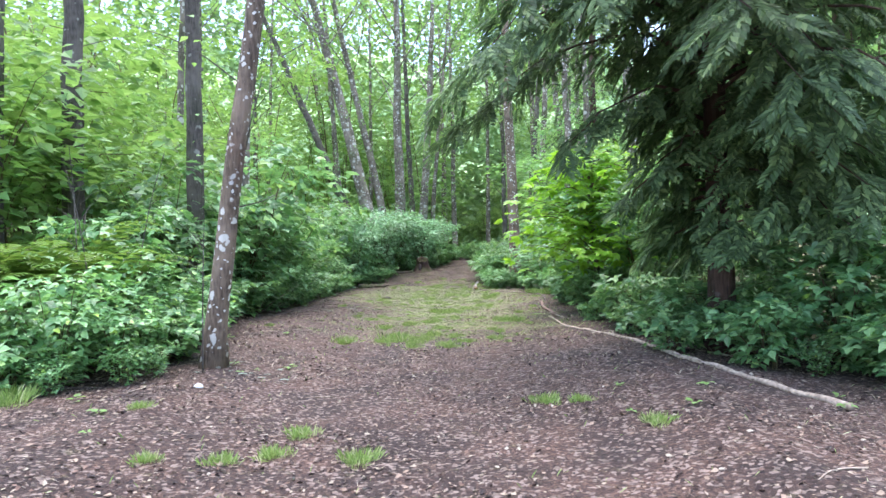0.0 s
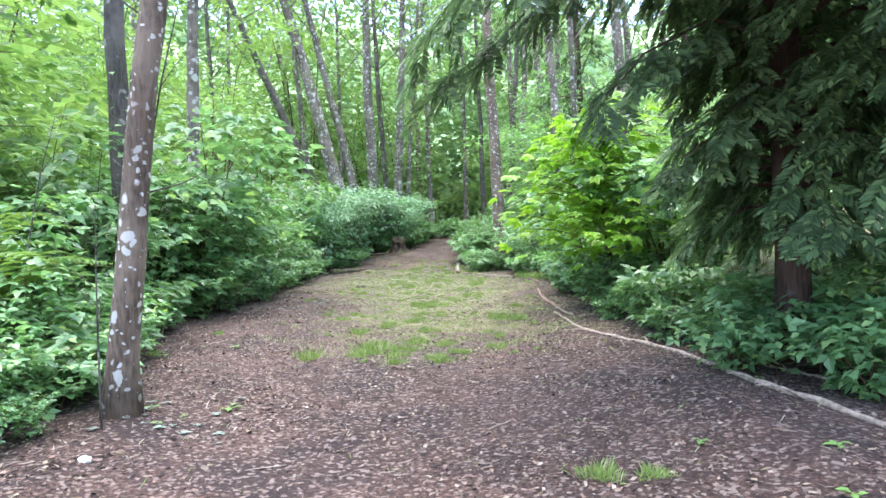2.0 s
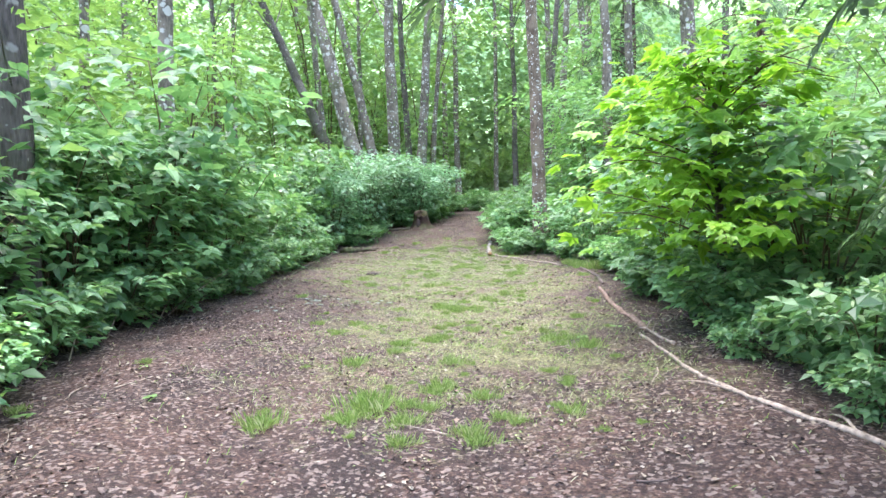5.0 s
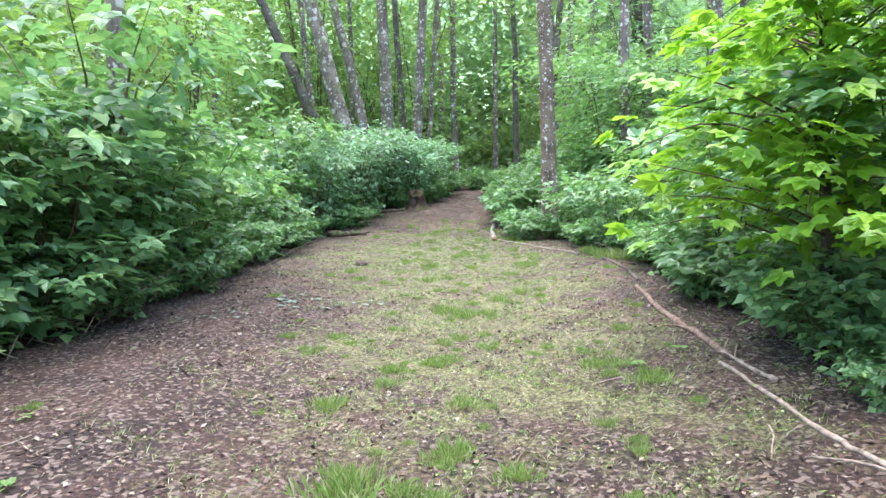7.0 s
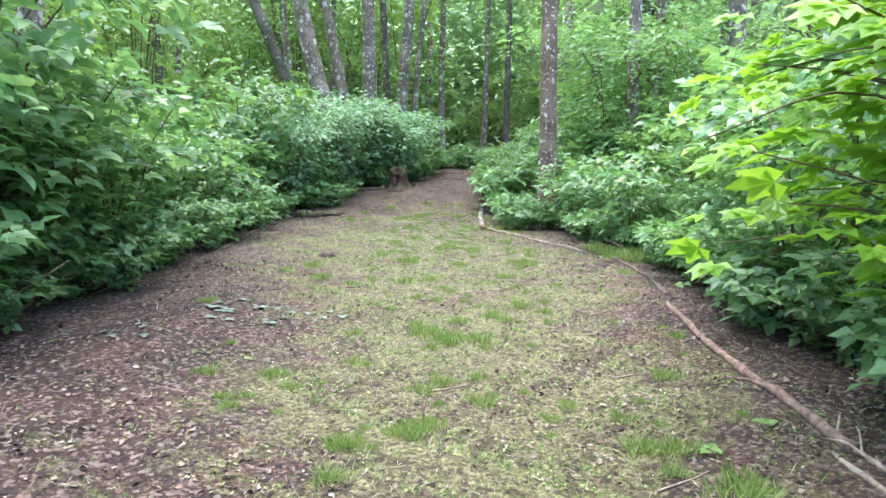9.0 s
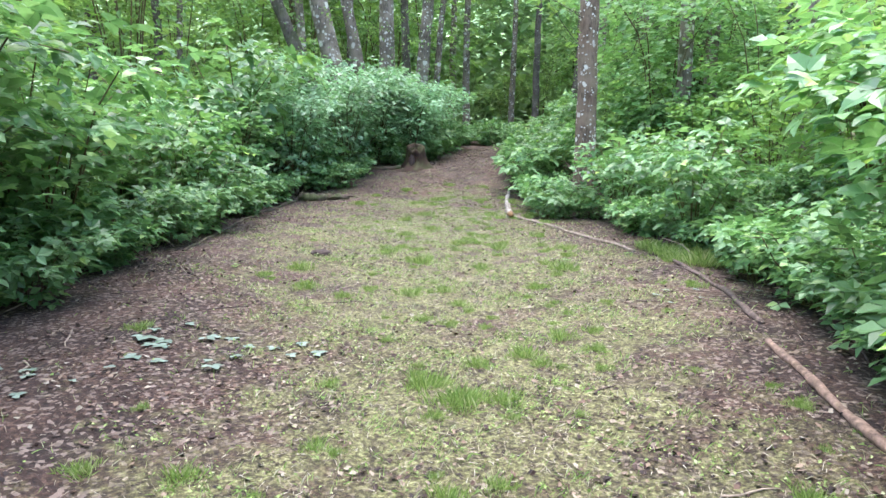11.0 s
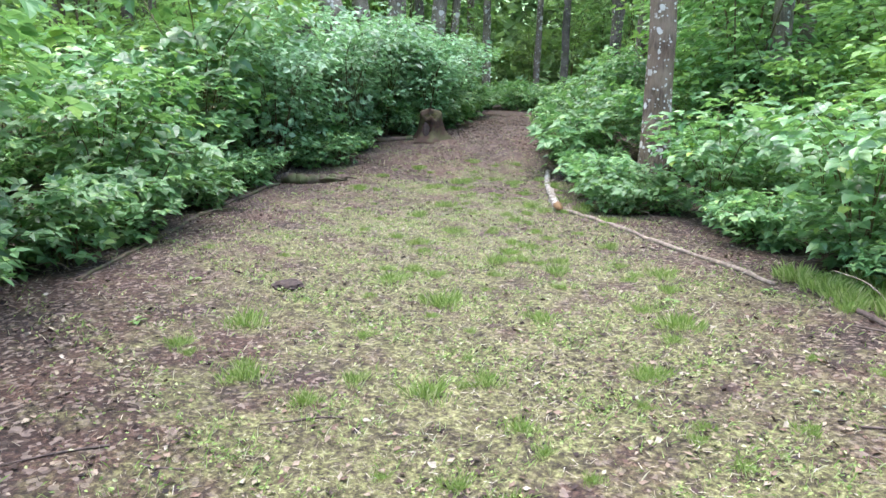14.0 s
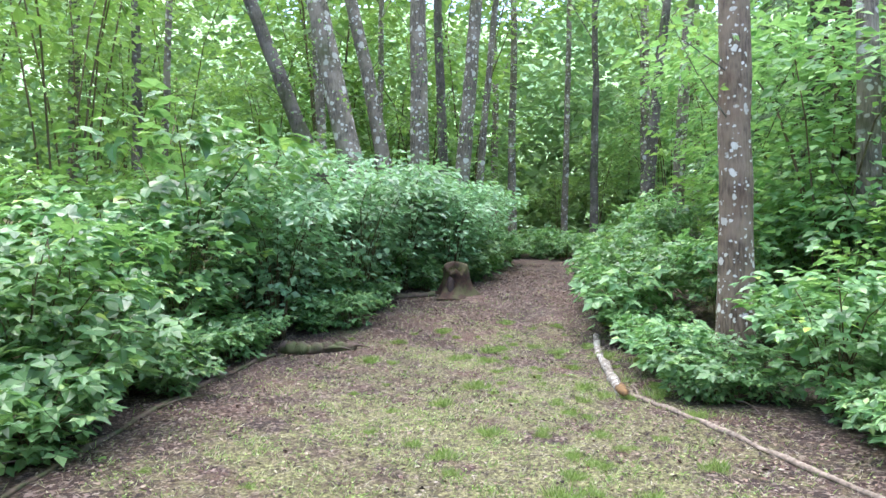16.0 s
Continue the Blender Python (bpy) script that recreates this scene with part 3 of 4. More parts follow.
ALDER = "mature alder with grey-brown bark and pale lichen blotches"
tree("alder_tree", "leaning alder with reddish bark and white lichen blotches", "alders by the path", -2.07, 6.08, 0.105, 13, (0.135, -0.04), BARK_SPOTTED, 101, 0.5, 1300, None, 3)
tree("alder_tree", "dark mossy alder trunk behind shrubs", "alders by the path", -5.3, 9.3, 0.17, 15, (0.01, 0.0), BARK_DARK, 102, 0.45, 1500)
tree("alder_tree", "dark alder with flaking mossy bark", "alders by the path", -3.85, 10.2, 0.15, 16, (0.03, 0.0), BARK_DARK, 103, 0.45, 1500)
tree("alder_tree", ALDER, "alders by the path", -4.9, 15.6, 0.16, 15, (0.05, 0.02), BARK_ALDER, 104, 0.45, 1500)
tree("alder_tree", "mossy dark alder half hidden by leaves", "alders by the path", -5.9, 8.3, 0.2, 15, (0.0, 0.02), BARK_DARK, 105, 0.45, 1500)
tree("alder_tree", "straight alder with reddish bark and many white lichen spots", "alders by the path", 2.2, 20.42, 0.18, 17, (-0.008, 0.01), BARK_SPOTTED, 106, 0.5, 1700, None, 5)
tree("alder_tree", ALDER, "alders by the path", 4.2, 21.6, 0.15, 15, (0.0, 0.03), BARK_ALDER, 107, 0.5, 1500, None, 4)
FAR_TRUNKS = ((-3.14, 27.4, 0.2, -0.39), (-2.65, 27.2, 0.29, -0.23), (-2.24, 28.7, 0.19, -0.21), (-2.08, 29.0, 0.26, 0.01), (-1.57, 31.0, 0.15, -0.02), (-1.25, 30.0, 0.22, 0.07), (-0.85, 31.0, 0.11, 0.1),
              (0.41, 37.0, 0.16, 0.0), (4.06, 33.0, 0.18, 0.08), (4.4, 31.0, 0.17, 0.06), (5.55, 29.0, 0.19, -0.08), (6.63, 33.0, 0.18, 0.01), (5.57, 26.6, 0.2, 0.06), (5.1, 22.9, 0.14, 0.0), (6.6, 22.0, 0.22, -0.05),
              (8.62, 27.0, 0.2, -0.06), (3.1, 36.5, 0.15, 0.0), (2.3, 38.0, 0.13, 0.02), (5.0, 37.0, 0.22, 0.0), (-7.18, 17.2, 0.11, 0.06), (-7.79, 27.0, 0.12, -0.01), (-7.45, 27.4, 0.09, 0.04), (-5.2, 33.0, 0.17, -0.05), (-4.2, 35.5, 0.14, 0.03),
              (-11.1, 30.0, 0.17, 0.0), (-12.6, 29.0, 0.16, -0.35), (-9.3, 24.0, 0.13, 0.0), (-14.0, 24.5, 0.15, 0.02), (11.0, 31.0, 0.2, 0.0), (-6.8, 40.0, 0.2, -0.1), (-0.2, 43.0, 0.2, 0.0), (7.5, 40.0, 0.22, 0.0))
for i, (x, y, r, ln) in enumerate(FAR_TRUNKS):
    tree("alder_tree", ("leaning alder trunk rising from the undergrowth" if abs(ln) > 0.15 else "slender grey-brown alder deep in the woods"), "alders in the woods", x, y, r, 15 + (i * 7) % 5, (ln, 0.0),
         BARK_ALDER if i % 4 else BARK_DARK, 200 + i, 0.42, 1250, LEAF_MID if i % 3 == 0 else None, 14, -0.25 * ln)


def sapling(seed, h, leaf_mat, label):
    """Thin understorey tree, leaves spread in layers along its twigs."""
    return shrub("understorey_tree", label, "understorey trees", 4, h, h * 0.36, 330, KITE, 0.15, leaf_mat, seed, 0.12, 0.95, "tree", 0.018)


YOUNG = [sapling(300 + i, 4.6 + 0.7 * i, LEAF_WARM, "slender young understorey tree with light green leaves") for i in range(3)]
COOL_YOUNG = [sapling(320 + i, 4.2 + 0.6 * i, LEAF_MID, "young understorey tree with mid green leaves") for i in range(3)]
spots, shade = [], []
for y in np.arange(13, 46, 1.7):
    e = float(path_left(y))
    spots.append((e - 5.6 + g.uniform(-1.3, 1.0), y + g.uniform(-0.6, 0.6), g.uniform(0.8, 1.2)))
    spots.append((e - 9.5 + g.uniform(-2, 2), y + g.uniform(-0.6, 0.6), g.uniform(1.0, 1.4)))
    if y > 19:
        e = float(path_right(y))
        shade.append((e + 3.6 + g.uniform(-1.2, 1.5), y + g.uniform(-0.6, 0.6), g.uniform(0.8, 1.2)))
        shade.append((e + 7.5 + g.uniform(-2, 2), y + g.uniform(-0.6, 0.6), g.uniform(1.0, 1.3)))
for x in (-6, -4.4, -2.8, -1.2, 6, 7.6):
    spots.append((x, 38 + g.uniform(-2, 3), g.uniform(1.0, 1.5)))
for x in (0.6, 2.2, 3.8):
    spots.append((x, 40, 0.5))
# a clear view to the leaning alders past the bend
spots = [q for q in spots if not (q[1] < 34 and -0.2 - (q[1] - 13.3) * 0.45 < q[0] < 0.3 + (q[1] - 13.3) * 0.06)]
plant(YOUNG, spots, g)
shade += [(6.4, 12.2, 1.2), (7.8, 15.0, 1.2), (6.8, 10.4, 1.2), (8.2, 18.0, 1.3)]
plant(COOL_YOUNG, shade, g, 0.75, 1.2)

# ---- far woods ----
k = 140000
th = np.concatenate([g.uniform(-1.3, 1.3, 330), g.uniform(-0.5, 0.5, 80)])
rr = g.uniform(42, 53, 410)
cc = np.stack([np.sin(th) * rr, 4 + np.cos(th) * rr, np.concatenate([g.uniform(0, 25, 330), g.uniform(0, 7, 80)]) + 0.5], -1)
w = g.integers(410, size=k)
P = cc[w] + g.normal(0, 1, (k, 3)) * [2.9, 2.4, 2.2]
P[:, 2] = np.maximum(P[:, 2], ground_z(P[:, 0], P[:, 1]) + 0.1)
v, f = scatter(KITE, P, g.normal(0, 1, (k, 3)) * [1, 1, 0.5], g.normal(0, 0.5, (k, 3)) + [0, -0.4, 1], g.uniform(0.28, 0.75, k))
tagged(build("far_woods", v, f, LEAF_FAR), "light green foliage of the distant woods, haze painted into its colour", "woods", kind="stuff")


# ---- wooded hillside far behind ----
na, nh = 90, 16
hv = []
for i in range(nh):
    for j in range(na):
        a = -2.1 + 4.2 * j / (na - 1)
        r = 72 + 2.2 * i + 2.5 * math.sin(a * 17 + i) + 1.8 * math.sin(a * 41 + 2.1 * i)
        hv.append((math.sin(a) * r, 4 + math.cos(a) * r, -1.0 + 2.3 * i + 1.2 * math.sin(a * 23 + i * 0.7) * (i / nh) * 2))
hf = [[i * na + j, i * na + j + 1, (i + 1) * na + j + 1, (i + 1) * na + j] for i in range(nh - 1) for j in range(na - 1)]
tagged(build("backdrop", hv, hf, HILL, smooth=True), "wooded hillside beyond the trees, haze painted in as pale green", "hillside", kind="structure")


# ---- cedar ----
def frond():
    """Flat drooping spray: a midrib with paired, forward-swept scale twigs."""
    pieces = [(np.array([(0, -0.008, 0), (1, 0, -0.25), (0, 0.008, 0)]), np.array([(0, 1, 2)]))]
    for i in range(6):
        s = 0.08 + 0.15 * i
        ln = 0.34 * math.sin(math.pi * (0.2 + 0.72 * s)) + 0.05
        for side in (1, -1):
            a = side * 0.72
            v, f = turned((np.array([(0, -0.08, 0), (0.55, -0.21, -0.05), (1, 0, -0.2), (0.5, 0.21, -0.02)]), np.array([(0, 1, 2), (0, 2, 3)])), a, ln, (s, 0, -0.25 * s * s))
            pieces.append((v, f))
    return join(pieces)


FROND = frond()


def bough_of(root, g, p0, a, ln, per, thick):
    """A bough that rises a little, then droops, with side branchlets fringed with flat sprays."""
    d = np.array([math.cos(a), math.sin(a), 0])
    bl = curve([p0, p0 + d * ln * 0.35 + [0, 0, 0.1 * ln], p0 + d * ln * 0.72 - [0, 0, 0.03 * ln], p0 + d * ln - [0, 0, g.uniform(0.16, 0.32) * ln]], 9)
    bl[2:] += g.normal(0, 0.015, (7, 3))
    v, f = tube(bl, np.linspace(0.024, 0.004, 9) * thick, 6)
    bough = build("bough", v, f, BARK_CEDAR, root, smooth=True)
    m, along = max(6, int(per * ln)), 6
    q = np.linspace(0.14, 1.0, m) + g.normal(0, 0.02, m)
    i = np.clip((q * 8).astype(int), 0, 7)
    base = bl[i] + (bl[i + 1] - bl[i]) * (q * 8 - i)[:, None]
    side = np.cross(d, [0, 0, 1.0])[None] * np.where(np.arange(m) % 2, 1.0, -1.0)[:, None]
    out = unit(d[None] * g.uniform(0.4, 0.9, (m, 1)) + side * g.uniform(0.4, 1.0, (m, 1)) - np.array([[0, 0, 1.0]]) * g.uniform(0.1, 0.7, (m, 1)))
    lb = (0.22 + 0.34 * np.clip(1.1 - q, 0, 1)) * g.uniform(0.7, 1.3, m) * min(1.15, 0.55 + 0.25 * ln)
    u = np.tile(np.arange(1, along + 1) / along, m)
    rep = np.repeat(np.arange(m), along)
    n = len(rep)
    at = base[rep] + out[rep] * (lb[rep] * u)[:, None] - np.array([[0, 0, 1.0]]) * (0.45 * lb[rep] * u * u)[:, None]
    cross = np.cross(out[rep], [0, 0, 1.0]) * np.where(np.arange(n) % 2, 1.0, -1.0)[:, None]
    way = out[rep] + cross * g.uniform(0.1, 0.9, (n, 1)) - np.array([[0, 0, 1.0]]) * g.uniform(0.0, 0.7, (n, 1))
    up = np.array([0, 0, 1.0]) + d * 0.5 + g.normal(0, 0.3, (n, 3))
    v, f = scatter(FROND, at, way, up, g.uniform(0.15, 0.34, n))
    tagged(build("spray", v, f, LEAF_CEDAR, bough), kind="stuff")


def cedar(x, y, radius, height, reach, boughs, seed, per=6, low=0.06, label="dark western cedar with drooping flat sprays", shape=None):
    g = np.random.default_rng(seed)
    root = thing("cedar_tree", label, "tree", "cedars", at_ground(x, y, -0.05))
    n = 26
    t = np.linspace(0, 1, n)
    line = np.stack([np.cumsum(g.normal(0, 0.01, n)), np.cumsum(g.normal(0, 0.01, n)), t * height], -1)
    v, f = tube(line, radius * (1 - 0.9 * t) + radius * 0.6 * np.exp(-t * height / 0.3), 16, 0.05)
    build("trunk", v, f, BARK_CEDAR, root, smooth=True)
    for k in range(boughs):
        s = low + (0.95 - low) * (k / boughs) ** 1.45
        if shape:
            s = (1.3 + 3.9 * k / 92 if k < 92 else 5.2 + 6.0 * (k - 92) / (boughs - 92)) / height
        a = k * 2.4 + g.uniform(-0.5, 0.5)
        ln = reach * (1.02 - s) * g.uniform(0.75, 1.1)
        p0 = np.array([0, 0, s * height])
        if shape:
            ln = shape(a, s * height, ln, g)
            if s * height < 2.4 and k % 4 == 0:
                continue
        bough_of(root, g, p0, a, ln, per, 1.2 - s)
    return root


def over_path(a, z, ln, g):
    """Low boughs are short; from head height up they reach out over the path and thin out on its far side."""
    if z > 5.2:
        return ln * 0.6
    if math.sin(a) > 0.3:
        return g.uniform(0.6, 1.0)
    if z < 2.5:
        return g.uniform(0.6, 1.1) if math.cos(a) < 0 else g.uniform(1.0, 1.9)
    if z < 2.9 and math.cos(a) < 0.2:
        return g.uniform(1.0, 2.1)
    return g.uniform(2.0, 2.3 + 0.22 * z) if math.cos(a) < 0.2 else g.uniform(1.8, 2.8)


cedar(3.2, 6.95, 0.14, 12, 3.6, 104, 11, 10, 0.11, shape=over_path)
cedar(5.6, 8.6, 0.16, 13, 2.8, 60, 12, 6, 0.1, "dark cedar deeper among the trees")
cedar(5.9, 25.8, 0.18, 15, 2.6, 50, 13, 4, 0.12, "dark cedar deeper among the trees")
cedar(9.2, 24.0, 0.18, 16, 3.4, 50, 14, 4, 0.1, "dark cedar deeper among the trees")

# ---- young maple with bright leaves ----
g = np.random.default_rng(31)
maple = thing("maple_sapling", "bright yellow-green maple sapling on a mossy stem", "tree", "", at_ground(2.6, 10.45, -0.05))
v, f = tube(curve([(0, 0, 0), (0.03, 0.02, 0.9), (-0.05, 0.0, 1.7), (0.02, 0.05, 2.5)], 14), np.linspace(0.05, 0.025, 14), 10, 0.12)
build("trunk", v, f, BARK_DARK, maple, "dark mossy trunk", smooth=True)
pv, pf = PALMATE
leaf_mesh = bpy.data.meshes.new("leaf")
leaf_mesh.from_pydata(pv.tolist(), [], pf.tolist())
leaf_mesh.materials.append(LEAF_MAPLE)
bunch = []
for k in range(46):
    a = g.uniform(math.pi * 0.35, math.pi * 1.85)
    d = np.array([math.cos(a), math.sin(a), 0])
    h = g.uniform(0.7, 2.3)
    ln = g.uniform(0.7, 1.55)
    tw = curve([(0, 0, h), d * ln * 0.55 + [0, 0, h + 0.26], d * ln + [0, 0, h + g.uniform(0.05, 0.4)]], 8)
    v, f = tube(tw, np.linspace(0.01, 0.003, 8), 5)
    twig = build("twig", v, f, STEM, maple, smooth=True)
    for j in range(17):
        s = g.uniform(0.15, 1.0)
        i = min(int(s * 7), 6)
        base = tw[i] + (tw[i + 1] - tw[i]) * (s * 7 - i) + g.normal(0, 0.13, 3)
        way = Vector((d[0] + g.normal(0, 0.6), d[1] + g.normal(0, 0.6), g.uniform(-0.55, 0.05))).normalized()
        up = Vector((g.normal(0, 0.25), g.normal(0, 0.25), 1))
        size = g.uniform(0.11, 0.22)
        if j > 5:
            bunch.append((base, tuple(way), tuple(up), size))
            continue
        side = up.cross(way).normalized()
        nz = way.cross(side)
        lf = new("leaf", leaf_mesh)
        lf.parent = twig
        lf.matrix_basis = Matrix(((way.x, side.x, nz.x, base[0]), (way.y, side.y, nz.y, base[1]), (way.z, side.z, nz.z, base[2]), (0, 0, 0, 1))) @ Matrix.Scale(size, 4)
v, f = scatter(PALMATE, *[[q[i] for q in bunch] for i in range(4)])
tagged(build("foliage", v, f, LEAF_MAPLE, maple), kind="stuff")


# ---- sword ferns ----
def fern(seed):
    g = np.random.default_rng(seed)
    root = thing("sword_fern", "upright green sword fern with long fronds", "fern", "ferns")
    for k in range(17):
        a = k * 2.4
        d = np.array([math.cos(a), math.sin(a), 0])
        ln = g.uniform(0.75, 1.05)
        c = curve([(0, 0, 0), d * 0.2 * ln + [0, 0, 0.55 * ln], d * 0.5 * ln + [0, 0, 0.85 * ln], d * 0.85 * ln + [0, 0, 0.8 * ln]], 24)
        tang = unit(np.gradient(c, axis=0))
        sd = np.cross(tang, [0, 0, 1.0])
        P = np.concatenate([c[3:], c[3:]])
        A = np.concatenate([sd[3:], -sd[3:]]) + 0.35 * np.concatenate([tang[3:], tang[3:]])
        w = 0.11 * np.sin(np.linspace(0.35, 3.05, 21)) + 0.01
        v, f = scatter((LEAFLET[0] * [1, 0.55, 1], LEAFLET[1]), P, A, np.cross(A, np.concatenate([tang[3:], -tang[3:]])) * 1.0 + [0, 0, 1.2], np.concatenate([w, w]))
        tagged(build("frond", v, f, LEAF_FERN, root), kind="stuff")
    return root


FERN = fern(3)
plant([FERN], [(-3.95, 6.55, 1.25), (-4.4, 6.5, 1.3), (-4.3, 7.2, 1.3), (-3.75, 6.95, 1.1), (-4.9, 7.1, 1.3), (-4.7, 6.2, 1.1)], g)

# ---- fallen branches edging the path ----


def branch(name, label, points, r0, r1, mat, seed, forks=2, rough=0.07, cat="branch", lift=0.5):
    g = np.random.default_rng(seed)
    x0, y0 = points[0]
    z0 = float(ground_z(x0, y0))
    root = thing(name, label, cat, "fallen branches", (x0, y0, z0))
    n = max(14, len(points) * 9)
    line = curve([(x - x0, y - y0, 0) for x, y in points], n)
    line[:, :2] += g.normal(0, 0.003, (n, 2))
    rad = np.linspace(r0, r1, n) * (1 + 0.14 * np.sin(np.arange(n) * 0.9 + seed) + g.normal(0, 0.03, n))
    line[:, 2] = ground_z(line[:, 0] + x0, line[:, 1] + y0) - z0 + rad * lift
    v, f = tube(line, rad, 10, rough * 0.6)
    build("limb", v, f, mat, root, smooth=True)
    for k in range(forks):
        i = int(g.integers(n // 5, n - 3))
        d = unit(line[i + 1] - line[i])
        sd = np.array([-d[1], d[0], 0]) * (1 if g.uniform() > 0.5 else -1)
        ln = g.uniform(0.25, 0.6)
        tip = line[i] + (d * 0.8 + sd * 0.5) * ln
        tip[2] = float(ground_z(tip[0] + x0, tip[1] + y0)) - z0 + 0.03
        v, f = tube(curve([line[i], (line[i] + tip) / 2 + [0, 0, 0.03], tip], 6), np.linspace(rad[i] * 0.5, 0.005, 6), 6, rough)
        build("twig", v, f, mat, root, smooth=True)
    return root


branch("fallen_branch", "long bleached fallen branch edging the path", [(3.0, 4.2), (2.73, 5.15), (2.56, 6.0), (2.42, 6.8), (2.25, 7.5), (1.97, 8.08), (1.84, 8.75), (1.8, 9.5), (1.8, 10.3)], 0.026, 0.013, DEADWOOD, 1, 4)
branch("fallen_branch", "thin pale branch lying along the path edge", [(1.94, 9.75), (1.9, 10.15), (1.9, 10.55)], 0.016, 0.011, DEADWOOD, 2, 3)
branch("fallen_branch", "thicker reddish-brown branch with peeling bark", [(1.88, 10.3), (1.91, 10.9), (1.9, 11.6), (1.97, 12.4), (2.06, 13.2)], 0.03, 0.024, REDWOOD, 3, 1, 0.12)
branch("fallen_branch", "brown weathered branch edging the clearing", [(2.2, 13.6), (2.3, 14.5), (2.32, 15.6), (2.2, 16.4)], 0.025, 0.016, DARKWOOD, 4, 2)
branch("fallen_branch", "straight pale pole edging the path", [(2.05, 16.4), (1.62, 17.9), (1.25, 19.06), (0.98, 19.65)], 0.02, 0.025, GREYWOOD, 5, 1)
pale_log = branch("fallen_log", "pale-barked log with an orange broken end", [(0.93, 19.62), (0.95, 20.4), (1.0, 21.5), (1.1, 22.4)], 0.052, 0.04, PALEBARK, 6, 0, 0.12, "log")
v, f = tube([(0.0, -0.1, 0.04), (0.0, -0.05, 0.05), (0.0, 0.04, 0.05), (0.0, 0.12, 0.05)], [0.02, 0.042, 0.054, 0.052], 12, 0.14)
build("broken_end", v, f, ORANGEWOOD, pale_log, "orange-brown rotten end", smooth=True)
branch("fallen_log", "thin mossy log edging the path beneath shrubs", [(-2.9, 16.2), (-2.94, 17.1), (-2.98, 17.7), (-3.06, 19.0), (-3.02, 20.0), (-2.85, 21.1)], 0.014, 0.028, MOSSWOOD, 7, 3, 0.16, "log")
branch("fallen_log", "mossy log with a broken dark end", [(-2.8, 21.3), (-2.6, 21.2), (-2.38, 21.28), (-2.18, 21.42), (-1.96, 21.55)], 0.085, 0.055, MOSSWOOD, 8, 3, 0.16, "log", 0.7)
branch("fallen_log", "thin mossy log behind the clearing", [(-2.5, 23.9), (-2.2, 24.3), (-1.7, 24.5), (-1.25, 24.65)], 0.05, 0.045, MOSSWOOD, 9, 0, 0.09, "log")
branch("fallen_branch", "dead brown stick among dark undergrowth", [(-3.9, 5.0), (-3.3, 5.1), (-2.8, 5.2)], 0.014, 0.008, DARKWOOD, 10, 1)
branch("fallen_branch", "dead brown stick among dark undergrowth", [(3.2, 6.3), (3.0, 6.7), (2.85, 7.0)], 0.014, 0.008, DEADWOOD, 12, 2)

# ---- stump ----
stump = thing("tree_stump", "rotten reddish-brown stump with a mossy top", "stump", "", at_ground(-0.92, 24.75, -0.04))
n, seg = 16, 26
t = np.linspace(0, 1, n)
a = np.arange(seg) * 2 * math.pi / seg
sv = []
for tt in t:
    for b in a:
        up = min(tt / 0.72, 1.0)
        flare = 0.2 + 0.22 * math.exp(-up * 4.0) * (1 + 0.5 * math.sin(3 * b + 0.7))
        rr = flare * (1 + 0.1 * math.sin(5 * b + 0.5 + up) + 0.06 * math.sin(11 * b + 3 * up))
        hollow = max(0.0, math.cos(b + 1.9)) ** 4 * 0.12 * math.sin(math.pi * min(up, 0.95))
        rr -= hollow
        z = 0.46 * up + (0.06 * math.sin(2 * b + 1) + 0.05 * math.sin(5 * b + 2)) * up
        if tt > 0.72:
            q = (tt - 0.72) / 0.28
            rr *= 1 - q * 0.98
            z += 0.05 * math.sin(q * math.pi * 0.5)
        sv.append((rr * math.cos(b), rr * math.sin(b), z))
f = [[i * seg + j, i * seg + (j + 1) % seg, (i + 1) * seg + (j + 1) % seg, (i + 1) * seg + j] for i in range(n - 1) for j in range(seg)]
build("wood", sv, f, STUMPWOOD, stump, smooth=True)
# solid dark plug in the recess, standing in for the shade inside it
v, f = tube([(-0.07, -0.13, 0.0), (-0.065, -0.125, 0.12), (-0.06, -0.115, 0.26), (-0.06, -0.1, 0.36)], [0.06, 0.075, 0.065, 0.03], 12, 0.06)
build("hollow", v, f, SOIL_DARK, stump, "dark plug for the shade inside the rotten hollow", smooth=True)
g2 = np.random.default_rng(77)
k = 420
b, q = g2.uniform(0, 6.28, k), g2.uniform(0, 1, k)
P = np.stack([np.cos(b) * 0.2 * q ** 0.5, np.sin(b) * 0.2 * q ** 0.5, 0.49 - 0.05 * q + 0.02 * g2.normal(0, 1, k)], -1)
v, f = scatter(BLADE, P, np.stack([np.cos(b), np.sin(b), g2.uniform(0.2, 1.2, k)], -1), g2.normal(0, 0.2, (k, 3)) + [0, 0, 1], g2.uniform(0.03, 0.08, k))
tagged(build("moss", v, f, MOSS, stump, "tufts of olive moss"), kind="stuff")

# ---- molehill, stone, wilted leaves ----
def lump(name, label, cat, x, y, r, h, mat, seed):
    g = np.random.default_rng(seed)
    bm = bmesh.new()
    bmesh.ops.create_icosphere(bm, subdivisions=3, radius=1)
    for q in bm.verts:
        d = 1 + 0.22 * noise.noise(q.co * 2.3 + Vector((seed, 0, 0))) + 0.12 * noise.noise(q.co * 6)
        q.co = Vector((q.co.x * r * d, q.co.y * r * d * 0.8, q.co.z * h * d))
    me = bpy.data.meshes.new(name)
    bm.to_mesh(me)
    bm.free()
    me.materials.append(mat)
    ob = new(name, me)
    ob.location = at_ground(x, y, h * 0.25)
    return tagged(ob, label, cat)


